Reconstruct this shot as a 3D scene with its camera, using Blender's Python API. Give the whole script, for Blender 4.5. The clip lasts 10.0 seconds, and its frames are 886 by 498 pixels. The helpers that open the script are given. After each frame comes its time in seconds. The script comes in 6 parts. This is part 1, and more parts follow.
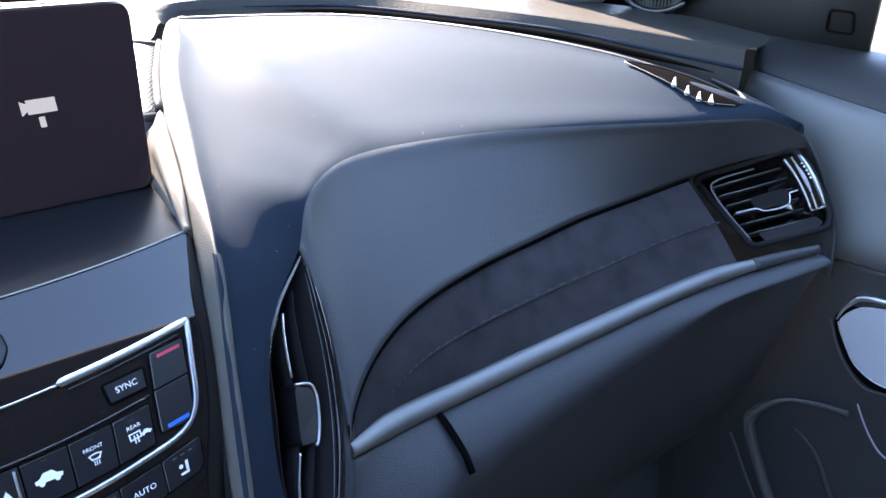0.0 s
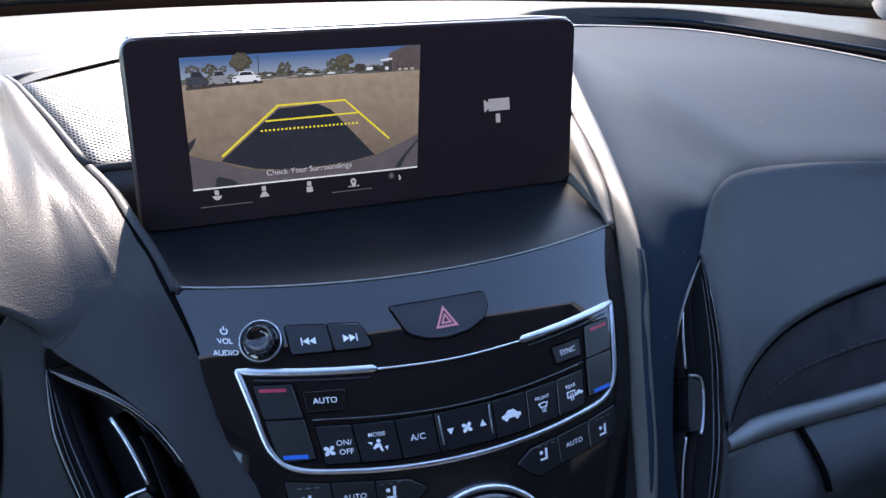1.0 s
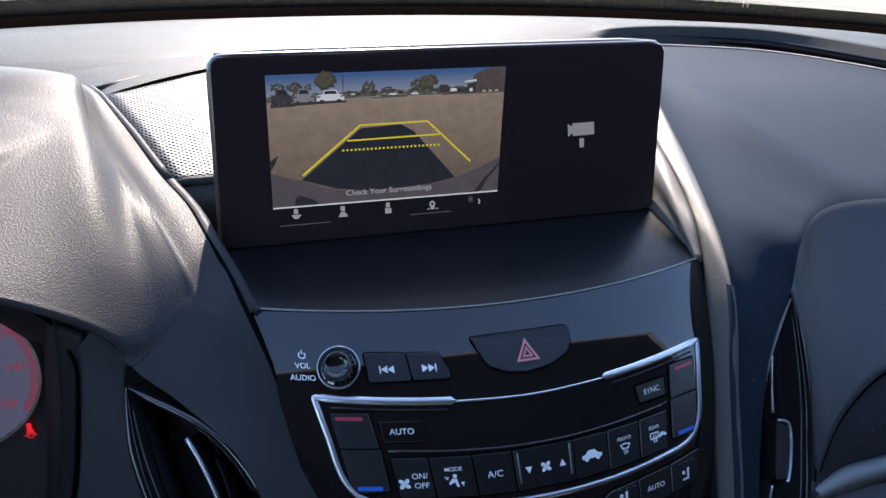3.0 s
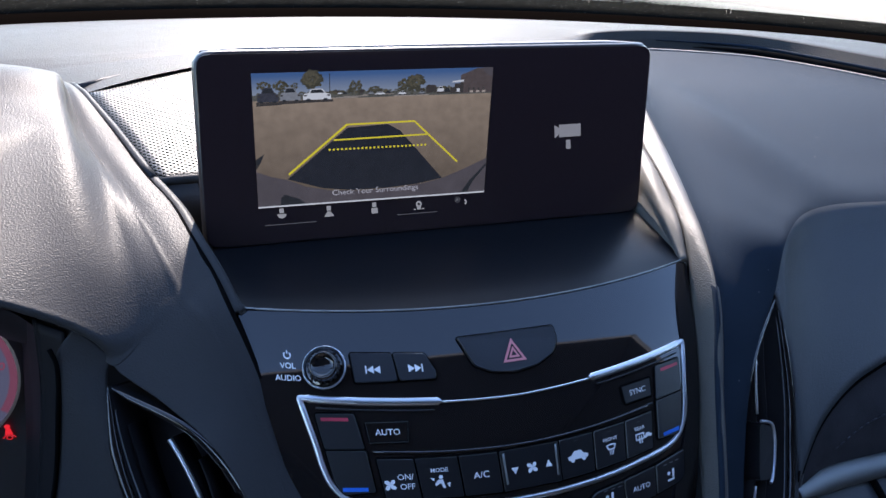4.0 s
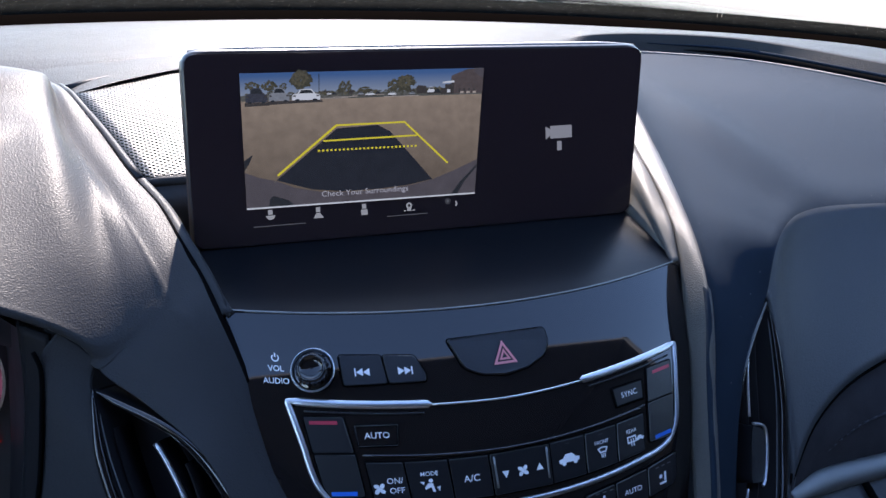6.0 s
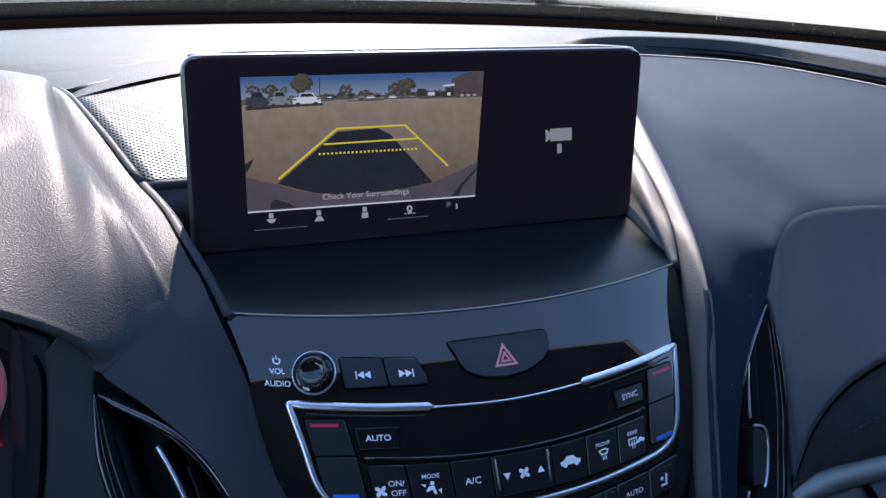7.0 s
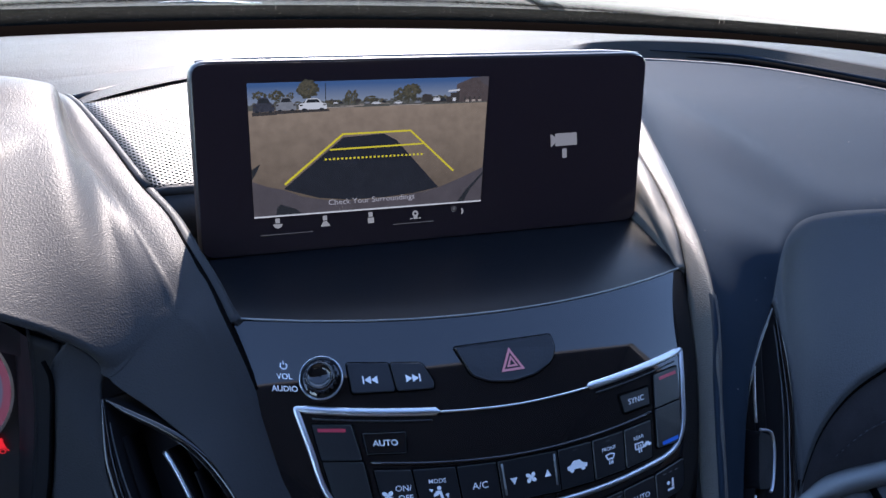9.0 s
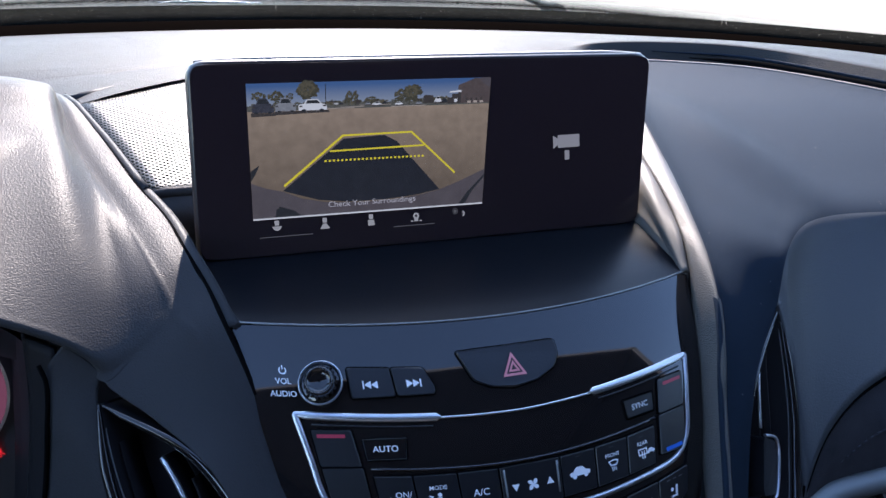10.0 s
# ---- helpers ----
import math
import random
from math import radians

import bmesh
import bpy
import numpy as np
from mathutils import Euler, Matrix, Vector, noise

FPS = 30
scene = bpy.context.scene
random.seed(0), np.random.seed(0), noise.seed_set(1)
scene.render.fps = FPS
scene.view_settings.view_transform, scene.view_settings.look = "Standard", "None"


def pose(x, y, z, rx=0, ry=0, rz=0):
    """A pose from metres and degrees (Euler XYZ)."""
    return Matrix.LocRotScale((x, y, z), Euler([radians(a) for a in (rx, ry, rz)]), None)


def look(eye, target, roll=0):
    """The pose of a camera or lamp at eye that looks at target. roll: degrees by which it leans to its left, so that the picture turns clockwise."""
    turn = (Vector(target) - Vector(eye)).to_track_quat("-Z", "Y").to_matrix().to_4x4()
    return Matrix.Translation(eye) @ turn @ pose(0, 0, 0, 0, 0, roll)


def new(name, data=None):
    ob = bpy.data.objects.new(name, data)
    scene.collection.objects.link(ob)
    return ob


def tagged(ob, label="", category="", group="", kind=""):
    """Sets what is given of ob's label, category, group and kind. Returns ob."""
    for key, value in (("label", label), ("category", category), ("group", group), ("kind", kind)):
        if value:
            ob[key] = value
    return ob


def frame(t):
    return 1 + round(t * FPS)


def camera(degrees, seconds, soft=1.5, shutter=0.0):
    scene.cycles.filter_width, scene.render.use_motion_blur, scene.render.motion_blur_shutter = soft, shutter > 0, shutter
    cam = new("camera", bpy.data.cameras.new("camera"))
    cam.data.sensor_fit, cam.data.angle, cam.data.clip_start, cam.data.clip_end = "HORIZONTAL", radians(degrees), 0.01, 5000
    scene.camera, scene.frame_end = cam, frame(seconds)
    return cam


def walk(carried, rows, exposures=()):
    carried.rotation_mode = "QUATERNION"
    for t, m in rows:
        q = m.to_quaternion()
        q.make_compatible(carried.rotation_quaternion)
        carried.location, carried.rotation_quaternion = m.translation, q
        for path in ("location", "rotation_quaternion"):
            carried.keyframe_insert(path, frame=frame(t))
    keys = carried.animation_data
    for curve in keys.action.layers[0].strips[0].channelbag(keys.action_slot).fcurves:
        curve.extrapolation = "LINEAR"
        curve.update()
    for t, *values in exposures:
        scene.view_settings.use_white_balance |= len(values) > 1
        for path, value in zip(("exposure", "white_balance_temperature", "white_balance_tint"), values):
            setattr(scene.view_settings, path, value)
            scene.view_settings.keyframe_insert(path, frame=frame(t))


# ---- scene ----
cam = camera(59.9, 10.0)
PATH = [
    (0, (-0.003, -0.453, 1.207), (1.127, 0.962, 0.359), 0.6),
    (0.2, (-0.0334, -0.4421, 1.2107), (1.0092, 1.0253, 0.3505), 2.46),
    (0.3, (-0.0474, -0.4379, 1.2128), (0.9511, 1.0592, 0.3512), 2.75),
    (0.5, (-0.074, -0.436, 1.219), (0.82, 1.132, 0.357), 2.8),
    (0.7, (-0.0953, -0.4332, 1.2186), (0.6747, 1.1900, 0.3491), 2.51),
    (0.8, (-0.1044, -0.4343, 1.2217), (0.6122, 1.2082, 0.3432), 2.15),
    (1, (-0.121, -0.438, 1.225), (0.531, 1.247, 0.367), 1.0),
    (1.2, (-0.1343, -0.4351, 1.2269), (0.4595, 1.2691, 0.3681), 0.74),
    (1.5, (-0.147, -0.436, 1.233), (0.363, 1.298, 0.377), 0.4),
    (1.7, (-0.1493, -0.4316, 1.2337), (0.3276, 1.3071, 0.3688), 0.25),
    (2, (-0.15, -0.427, 1.235), (0.342, 1.315, 0.386), 0.4),
    (2.5, (-0.139, -0.42, 1.232), (0.375, 1.319, 0.388), 1.1),
    (3, (-0.133, -0.419, 1.229), (0.404, 1.315, 0.388), 1.5),
    (4.5, (-0.135, -0.417, 1.225), (0.458, 1.305, 0.4), 2.6),
    (5, (-0.13, -0.416, 1.223), (0.469, 1.306, 0.401), 2.6),
    (5.5, (-0.132, -0.416, 1.224), (0.466, 1.306, 0.403), 2.6),
    (7, (-0.133, -0.417, 1.224), (0.466, 1.31, 0.413), 2.4),
    (7.5, (-0.135, -0.417, 1.223), (0.462, 1.313, 0.415), 2.3),
    (8, (-0.135, -0.417, 1.224), (0.459, 1.314, 0.418), 2.2),
    (8.5, (-0.135, -0.417, 1.224), (0.459, 1.316, 0.42), 2.2),
    (9, (-0.135, -0.417, 1.225), (0.459, 1.316, 0.422), 2.2),
    (9.5, (-0.137, -0.417, 1.225), (0.457, 1.317, 0.424), 2.2),
    (10, (-0.134, -0.412, 1.224), (0.46, 1.321, 0.423), 2.3),
]
walk(cam, [(t, look(eye, target, roll)) for t, eye, target, roll in PATH], exposures=((0.0, 4.48, 6550, 15), (0.5, 4.00, 6250, 15), (1.0, 3.44, 6150, 16), (1.5, 3.18, 6050, 16), (2.0, 2.98, 6250, 15), (3.0, 2.88, 6150, 15), (4.5, 2.92, 5850, 16), (10.0, 2.92, 5830, 17)))


# ---- world, sun and exposure ----
world = bpy.data.worlds.new("sky")
scene.world = world
world.use_nodes = True
wn = world.node_tree
sky = wn.nodes.new("ShaderNodeTexSky")
sky.sky_type, sky.sun_disc = "NISHITA", False
SUN_ELEV, SUN_AZ = 38.0, 10.0          # degrees; azimuth from straight ahead, minus to the driver's side
sky.air_density, sky.dust_density, sky.ozone_density = 1.0, 0.5, 1.3
sky.sun_elevation, sky.sun_rotation = radians(SUN_ELEV), radians(SUN_AZ)
wn.nodes["Background"].inputs["Strength"].default_value = 0.106
wn.links.new(sky.outputs[0], wn.nodes["Background"].inputs["Color"])
sun = new("sun", bpy.data.lights.new("sun", "SUN"))
sun.data.energy, sun.data.angle, sun.data.color = 3.9, radians(0.5), (1.0, 0.86, 0.70)
sun.matrix_world = look((0, 0, 0), (-math.sin(radians(SUN_AZ)) * math.cos(radians(SUN_ELEV)),
                                    -math.cos(radians(SUN_AZ)) * math.cos(radians(SUN_ELEV)), -math.sin(radians(SUN_ELEV))))


# ---- materials ----
def material(name, color, rough=0.5, metal=0.0, spec=0.5, coat=0.0, grain=0.0, grain_scale=900.0, blotch=0.0,
             blotch_scale=14.0, cells=False, dust=0.0, emit=0.0, wear=0.08, speck=(120, 0.07)):
    """A principled surface with a fine relief, slow colour blotches, uneven gloss and, if asked, dust specks (scale, radius in cells)."""
    m = bpy.data.materials.new(name)
    m.use_nodes = True
    nt = m.node_tree
    b = nt.nodes["Principled BSDF"]
    b.inputs["Base Color"].default_value = (*color, 1)
    b.inputs["Roughness"].default_value = rough
    b.inputs["Metallic"].default_value = metal
    b.inputs["Specular IOR Level"].default_value = spec
    b.inputs["Coat Weight"].default_value = coat
    b.inputs["Coat Roughness"].default_value = 0.04
    if emit:
        b.inputs["Emission Color"].default_value = (*color, 1)
        b.inputs["Emission Strength"].default_value = emit
        b.inputs["Base Color"].default_value = (0.005, 0.005, 0.005, 1)
        if grain:
            g = nt.nodes.new("ShaderNodeTexNoise")
            g.inputs["Scale"].default_value, g.inputs["Detail"].default_value = grain_scale, 4
            c = nt.nodes.new("ShaderNodeTexCoord")
            mix = nt.nodes.new("ShaderNodeMix")
            mix.data_type = "RGBA"
            mix.inputs["A"].default_value = (*[v * (1 - grain) for v in color], 1)
            mix.inputs["B"].default_value = (*[v * (1 + grain) for v in color], 1)
            nt.links.new(c.outputs["Object"], g.inputs["Vector"])
            nt.links.new(g.outputs["Fac"], mix.inputs["Factor"])
            nt.links.new(mix.outputs["Result"], b.inputs["Emission Color"])
        return m
    tc = nt.nodes.new("ShaderNodeTexCoord")
    slow = nt.nodes.new("ShaderNodeTexNoise")
    slow.inputs["Scale"].default_value, slow.inputs["Detail"].default_value = blotch_scale, 5
    nt.links.new(tc.outputs["Object"], slow.inputs["Vector"])
    rr = nt.nodes.new("ShaderNodeMapRange")
    rr.inputs["To Min"].default_value, rr.inputs["To Max"].default_value = max(0.02, rough - wear), min(1, rough + wear)
    nt.links.new(slow.outputs["Fac"], rr.inputs["Value"])
    nt.links.new(rr.outputs[0], b.inputs["Roughness"])
    last = None
    if blotch:
        mix = nt.nodes.new("ShaderNodeMix")
        mix.data_type = "RGBA"
        mix.inputs["A"].default_value = (*[max(0.0004, c * (1 - blotch)) for c in color], 1)
        mix.inputs["B"].default_value = (*[min(1, c * (1 + blotch)) for c in color], 1)
        nt.links.new(slow.outputs["Fac"], mix.inputs["Factor"])
        last = mix.outputs["Result"]
        nt.links.new(last, b.inputs["Base Color"])
    if dust:
        v = nt.nodes.new("ShaderNodeTexVoronoi")
        v.inputs["Scale"].default_value = speck[0]
        nt.links.new(tc.outputs["Object"], v.inputs["Vector"])
        where = nt.nodes.new("ShaderNodeMapRange")
        where.inputs["From Min"].default_value, where.inputs["From Max"].default_value = speck[1], speck[1] * 0.45
        nt.links.new(v.outputs["Distance"], where.inputs["Value"])
        pick = nt.nodes.new("ShaderNodeMath")
        pick.operation = "GREATER_THAN"
        pick.inputs[1].default_value = 1 - dust
        sep = nt.nodes.new("ShaderNodeSeparateColor")
        nt.links.new(v.outputs["Color"], sep.inputs[0])
        nt.links.new(sep.outputs[0], pick.inputs[0])
        mul = nt.nodes.new("ShaderNodeMath")
        mul.operation = "MULTIPLY"
        nt.links.new(pick.outputs[0], mul.inputs[0])
        nt.links.new(where.outputs[0], mul.inputs[1])
        mix = nt.nodes.new("ShaderNodeMix")
        mix.data_type = "RGBA"
        mix.inputs["A"].default_value = (*color, 1)
        mix.inputs["B"].default_value = (0.20, 0.195, 0.18, 1)
        if last:
            nt.links.new(last, mix.inputs["A"])
        nt.links.new(mul.outputs[0], mix.inputs["Factor"])
        nt.links.new(mix.outputs["Result"], b.inputs["Base Color"])
    if grain:
        if cells:
            g = nt.nodes.new("ShaderNodeTexVoronoi")
            g.feature = "SMOOTH_F1"
            out = g.outputs["Distance"]
        else:
            g = nt.nodes.new("ShaderNodeTexNoise")
            g.inputs["Detail"].default_value = 3
            out = g.outputs["Fac"]
        g.inputs["Scale"].default_value = grain_scale
        nt.links.new(tc.outputs["Object"], g.inputs["Vector"])
        bump = nt.nodes.new("ShaderNodeBump")
        bump.inputs["Strength"].default_value, bump.inputs["Distance"].default_value = grain, 0.0006
        nt.links.new(out, bump.inputs["Height"])
        nt.links.new(bump.outputs[0], b.inputs["Normal"])
    return m


# blue sky reflection on the black pad is put into this base colour
SOFT = material("soft_black_sky_tint", (0.0132, 0.0199, 0.0306), 0.74, spec=0.035, grain=0.40, grain_scale=2300, cells=True, blotch=0.15, dust=0.35, speck=(150, 0.065))
# paler copy of SOFT for shaded faces; fill light is put into its colour
FACE_SOFT = material("soft_plastic_shaded", (0.0270, 0.0297, 0.0345), 0.55, spec=0.50, grain=0.45, grain_scale=900, blotch=0.15, dust=0.03)
SHELF_VINYL = material("coarse_grained_vinyl", (0.0370, 0.0355, 0.0340), 0.45, spec=0.02, grain=0.60, grain_scale=820, cells=True, blotch=0.15)
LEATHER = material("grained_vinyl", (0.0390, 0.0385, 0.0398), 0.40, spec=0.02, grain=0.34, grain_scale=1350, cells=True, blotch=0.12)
# paler than LEATHER: sun on the right rim is put into this colour
RIM = material("rim_vinyl_lit", (0.082, 0.077, 0.070), 0.45, spec=0.18, grain=0.6, grain_scale=1600, cells=True, blotch=0.12)
SHELF_BLACK = material("smooth_black_plastic", (0.0055, 0.0055, 0.007), 0.32, spec=0.08, grain=0.12, grain_scale=900, dust=0.01, wear=0.02)
# likewise paler, with sunlight on the right pocket side put in
VINYL = material("fine_vinyl_lit", (0.088, 0.083, 0.076), 0.55, spec=0.15, grain=0.25, grain_scale=1400, blotch=0.12)
DARK = material("dark_plastic", (0.037, 0.038, 0.040), 0.55, grain=0.2, blotch=0.15)
GLOSS = material("piano_black", (0.0105, 0.0088, 0.0088), 0.035, coat=0.3, wear=0.012, dust=0.015)
BUTTON = material("button_black", (0.0095, 0.0098, 0.0120), 0.36, grain=0.1, wear=0.05)
CHROME = material("satin_chrome", (0.62, 0.63, 0.66), 0.34, metal=1.0, wear=0.06)
SATIN = material("brushed_aluminium", (0.225, 0.23, 0.23), 0.60, metal=1.0, grain=0.15, grain_scale=1500)
SUEDE = material("suede", (0.034, 0.032, 0.036), 0.95, spec=0.15, grain=0.7, grain_scale=1500, blotch=0.75, blotch_scale=38)
THREAD = material("thread", (0.03, 0.03, 0.04), 0.8, grain=0.2)
WHITE_INK = material("white_ink", (0.80, 0.80, 0.82), 0.5)
RED_INK = material("red_ink", (0.42, 0.03, 0.06), 0.45)
PINK_INK = material("pale_red_ink", (0.62, 0.22, 0.24), 0.45)
BLUE_INK = material("blue_ink", (0.02, 0.14, 0.62), 0.45)
DOOR_GREY = material("door_vinyl", (0.066, 0.066, 0.067), 0.45, grain=0.18, grain_scale=1100, cells=True, blotch=0.12)
HANDLE = material("silver_plastic", (0.36, 0.36, 0.39), 0.45, grain=0.05, blotch=0.05)
HOUSING = material("housing_black", (0.014, 0.0115, 0.0125), 0.34, grain=0.1)
FABRIC = material("headliner_fabric", (0.10, 0.10, 0.105), 0.9, spec=0.1, grain=0.5, grain_scale=900, blotch=0.1)
PAINT = material("white_car_paint", (0.20, 0.195, 0.175), 0.6, spec=0.0, blotch=0.03)
RUBBER = material("rubber_seal", (0.0016, 0.0012, 0.0010), 0.9, spec=0.0, grain=0.3)
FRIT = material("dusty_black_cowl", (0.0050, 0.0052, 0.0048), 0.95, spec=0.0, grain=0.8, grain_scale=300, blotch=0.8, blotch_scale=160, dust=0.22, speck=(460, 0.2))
GAP = material("dark_gap", (0.0035, 0.0034, 0.0035), 0.9, spec=0.0)
VENT_BLACK = material("vent_black", (0.0150, 0.0140, 0.0150), 0.5, spec=0.06, grain=0.1)
GROUND = material("dusty_asphalt", (0.088, 0.073, 0.057), 0.9, grain=0.5, grain_scale=40, blotch=0.25, blotch_scale=0.4)


# ---- shape helpers ----
def v3(p):
    return Vector(p)


def spline(points, n):
    """n + 1 points at even steps of index on the smooth curve through the points, without overshoot where they lie unevenly."""
    p = [v3(q) for q in points]
    h = [max(math.sqrt((b - a).length), 1e-5) for a, b in zip(p, p[1:])]
    m = [(p[1] - p[0]) / h[0]]
    for i in range(1, len(p) - 1):
        m.append(((p[i] - p[i - 1]) / h[i - 1] * h[i] + (p[i + 1] - p[i]) / h[i] * h[i - 1]) / (h[i] + h[i - 1]))
    m.append((p[-1] - p[-2]) / h[-1])
    out = []
    for i in range(n + 1):
        u = i / n * (len(p) - 1)
        k = min(int(u), len(p) - 2)
        f = u - k
        f2, f3 = f * f, f ** 3
        out.append(p[k] * (2 * f3 - 3 * f2 + 1) + m[k] * h[k] * (f3 - 2 * f2 + f) + p[k + 1] * (3 * f2 - 2 * f3) + m[k + 1] * h[k] * (f3 - f2))
    return out


def grid_mesh(rows, closed=False):
    bm = bmesh.new()
    vs = [[bm.verts.new(p) for p in row] for row in rows]
    n = len(rows[0])
    for r in range(len(rows) - 1):
        for c in range(n if closed else n - 1):
            d = (c + 1) % n
            bm.faces.new((vs[r][c], vs[r][d], vs[r + 1][d], vs[r + 1][c]))
    for f in bm.faces:
        f.smooth = True
    return bm


def loft(curves, nu=60, nv=24):
    """A smooth sheet through the curves, each of them given by a few points."""
    along = [spline(c, nu) for c in curves]
    rows = [spline([a[i] for a in along], nv) for i in range(nu + 1)]
    return grid_mesh(rows)


def tube(points, radius, n=40, sides=10, squash=1.0, ends=True, smooth=True):
    """A round bar along the curve through the points; radius may be a function of 0..1."""
    path = spline(points, n) if smooth else [v3(p) for p in points]
    rows = []
    for i, p in enumerate(path):
        d = (path[min(i + 1, len(path) - 1)] - path[max(i - 1, 0)]).normalized()
        a = d.cross(Vector((0.13, -0.7, 0.7))).normalized()
        b = d.cross(a)
        r = radius(i / (len(path) - 1)) if callable(radius) else radius
        rows.append([p + a * r * math.cos(t) + b * r * squash * math.sin(t) for t in [2 * math.pi * k / sides for k in range(sides)]])
    bm = grid_mesh(rows, True)
    if ends:
        bm.verts.ensure_lookup_table()
        bm.faces.new(bm.verts[:sides][::-1])
        bm.faces.new(bm.verts[-sides:])
    return bm


def box(x0, y0, z0, x1, y1, z1, bevel=0.0):
    bm = bmesh.new()
    bmesh.ops.create_cube(bm, size=1, matrix=Matrix.Translation(((x0 + x1) / 2, (y0 + y1) / 2, (z0 + z1) / 2)) @ Matrix.Diagonal((x1 - x0, y1 - y0, z1 - z0, 1)))
    if bevel:
        bmesh.ops.bevel(bm, geom=bm.edges[:], offset=bevel, segments=2, affect="EDGES", profile=0.6)
    return bm


def join(*bms):
    out = bmesh.new()
    for bm in bms:
        me = bpy.data.meshes.new("joined")
        bm.to_mesh(me)
        out.from_mesh(me)
        bpy.data.meshes.remove(me)
    return out


def part(name, bm, mat, parent=None, label="", thick=0.0, smooth=False):
    """Links a bmesh as one mesh object, under a thing or a part."""
    me = bpy.data.meshes.new(name)
    bm.to_mesh(me)
    bm.free()
    me.materials.append(mat)
    if smooth:
        me.shade_smooth()
    ob = new(name, me)
    if parent:
        ob.parent = parent
    if label:
        ob["label"] = label
    if thick:
        mod = ob.modifiers.new("thickness", "SOLIDIFY")
        mod.thickness, mod.offset = abs(thick), -1.0 if thick > 0 else 1.0
    return ob


def thing(name, label, category, group="", kind=""):
    return tagged(new(name), label, category, group, kind)


def mirror_x(points):
    return [(-p[0], p[1], p[2]) for p in points]


def text_outline(words, height, shear=0.0, bold=0.010):
    """A flat bmesh of the words in the built-in font, centred on 0, 0, capitals of the given height."""
    cu = bpy.data.curves.new("words", "FONT")
    cu.body, cu.size, cu.align_x, cu.align_y, cu.shear = words, height / 0.7, "CENTER", "CENTER", shear
    cu.resolution_u, cu.offset = 3, height * bold
    ob = bpy.data.objects.new("words", cu)
    scene.collection.objects.link(ob)
    bpy.context.view_layer.update()
    me = bpy.data.meshes.new_from_object(ob.evaluated_get(bpy.context.evaluated_depsgraph_get()))
    bm = bmesh.new()
    bm.from_mesh(me)
    bpy.data.objects.remove(ob)
    bpy.data.meshes.remove(me)
    return bm


def flat_shape(points):
    bm = bmesh.new()
    bm.faces.new([bm.verts.new((x, y, 0)) for x, y in points])
    return bm


def ring_shape(r0, r1, n=28, a0=0.0, a1=360.0):
    bm = bmesh.new()
    closed = a1 - a0 >= 360
    ang = [radians(a0 + (a1 - a0) * i / n) for i in range(n if closed else n + 1)]
    vi = [bm.verts.new((r0 * math.cos(a), r0 * math.sin(a), 0)) for a in ang]
    vo = [bm.verts.new((r1 * math.cos(a), r1 * math.sin(a), 0)) for a in ang]
    for i in range(n):
        j = (i + 1) % len(ang)
        bm.faces.new((vi[i], vo[i], vo[j], vi[j]))
    return bm


def moved(bm, dx, dy, scale=1.0):
    for v in bm.verts:
        v.co = Vector((v.co.x * scale + dx, v.co.y * scale + dy, v.co.z))
    return bm


def rounded(points, radius, seg=4):
    """The outline with its corners rounded."""
    out = []
    n = len(points)
    for i in range(n):
        p, a, b = (Vector((*points[j % n], 0)) for j in (i, i - 1, i + 1))
        da, db = a - p, b - p
        r = min(radius, da.length * 0.45, db.length * 0.45)
        s, e = p + da.normalized() * r, p + db.normalized() * r
        for k in range(seg + 1):
            t = k / seg
            q = s.lerp(p, t).lerp(p.lerp(e, t), t)
            out.append((q.x, q.y))
    return out


def slab(points, h0, h1, place, bevel=0.0004):
    """A plate with the given outline, from depth h0 to h1, carried by place(x, y, h) onto a surface."""
    bm = bmesh.new()
    c = Vector((sum(p[0] for p in points) / len(points), sum(p[1] for p in points) / len(points)))
    rings = []
    for h, inset in ((h0, 0.0), (h1 - bevel, 0.0), (h1, bevel)):
        ring = []
        for x, y in points:
            d = Vector((x, y)) - c
            q = c + d * max(0.0, 1 - inset / max(d.length, 1e-6))
            ring.append(bm.verts.new(place(q.x, q.y, h)))
        rings.append(ring)
    n = len(points)
    for a, b in zip(rings, rings[1:]):
        for i in range(n):
            bm.faces.new((a[i], a[(i + 1) % n], b[(i + 1) % n], b[i]))
    bm.faces.new(rings[-1])
    return bm


def laid(bm, place, h):
    """Carries a flat bmesh onto a surface, h above it."""
    for v in bm.verts:
        v.co = v3(place(v.co.x, v.co.y, h))
    return bm


# ---- the setting: ground, bonnet, glass, cabin shell ----
def sheet(x0, y0, x1, y1, z, nx=1, ny=1):
    return grid_mesh([[Vector((x0 + (x1 - x0) * i / nx, y0 + (y1 - y0) * j / ny, z)) for i in range(nx + 1)] for j in range(ny + 1)])


tagged(part("ground", sheet(-2500, -2500, 2500, 2500, 0.0), GROUND), "sunlit pale dusty parking lot asphalt round the car", "ground", kind="structure")


def glass_row(y, z, half, bow, curl, n=28, drop=0.0):
    """A row across the car that sweeps back ever faster towards its ends."""
    xs = [half * (2 * i / n - 1) for i in range(n + 1)]
    return [Vector((x, y - bow * x * x - curl * x ** 4 * 2, z - drop * (x / half) ** 2)) for x in xs]


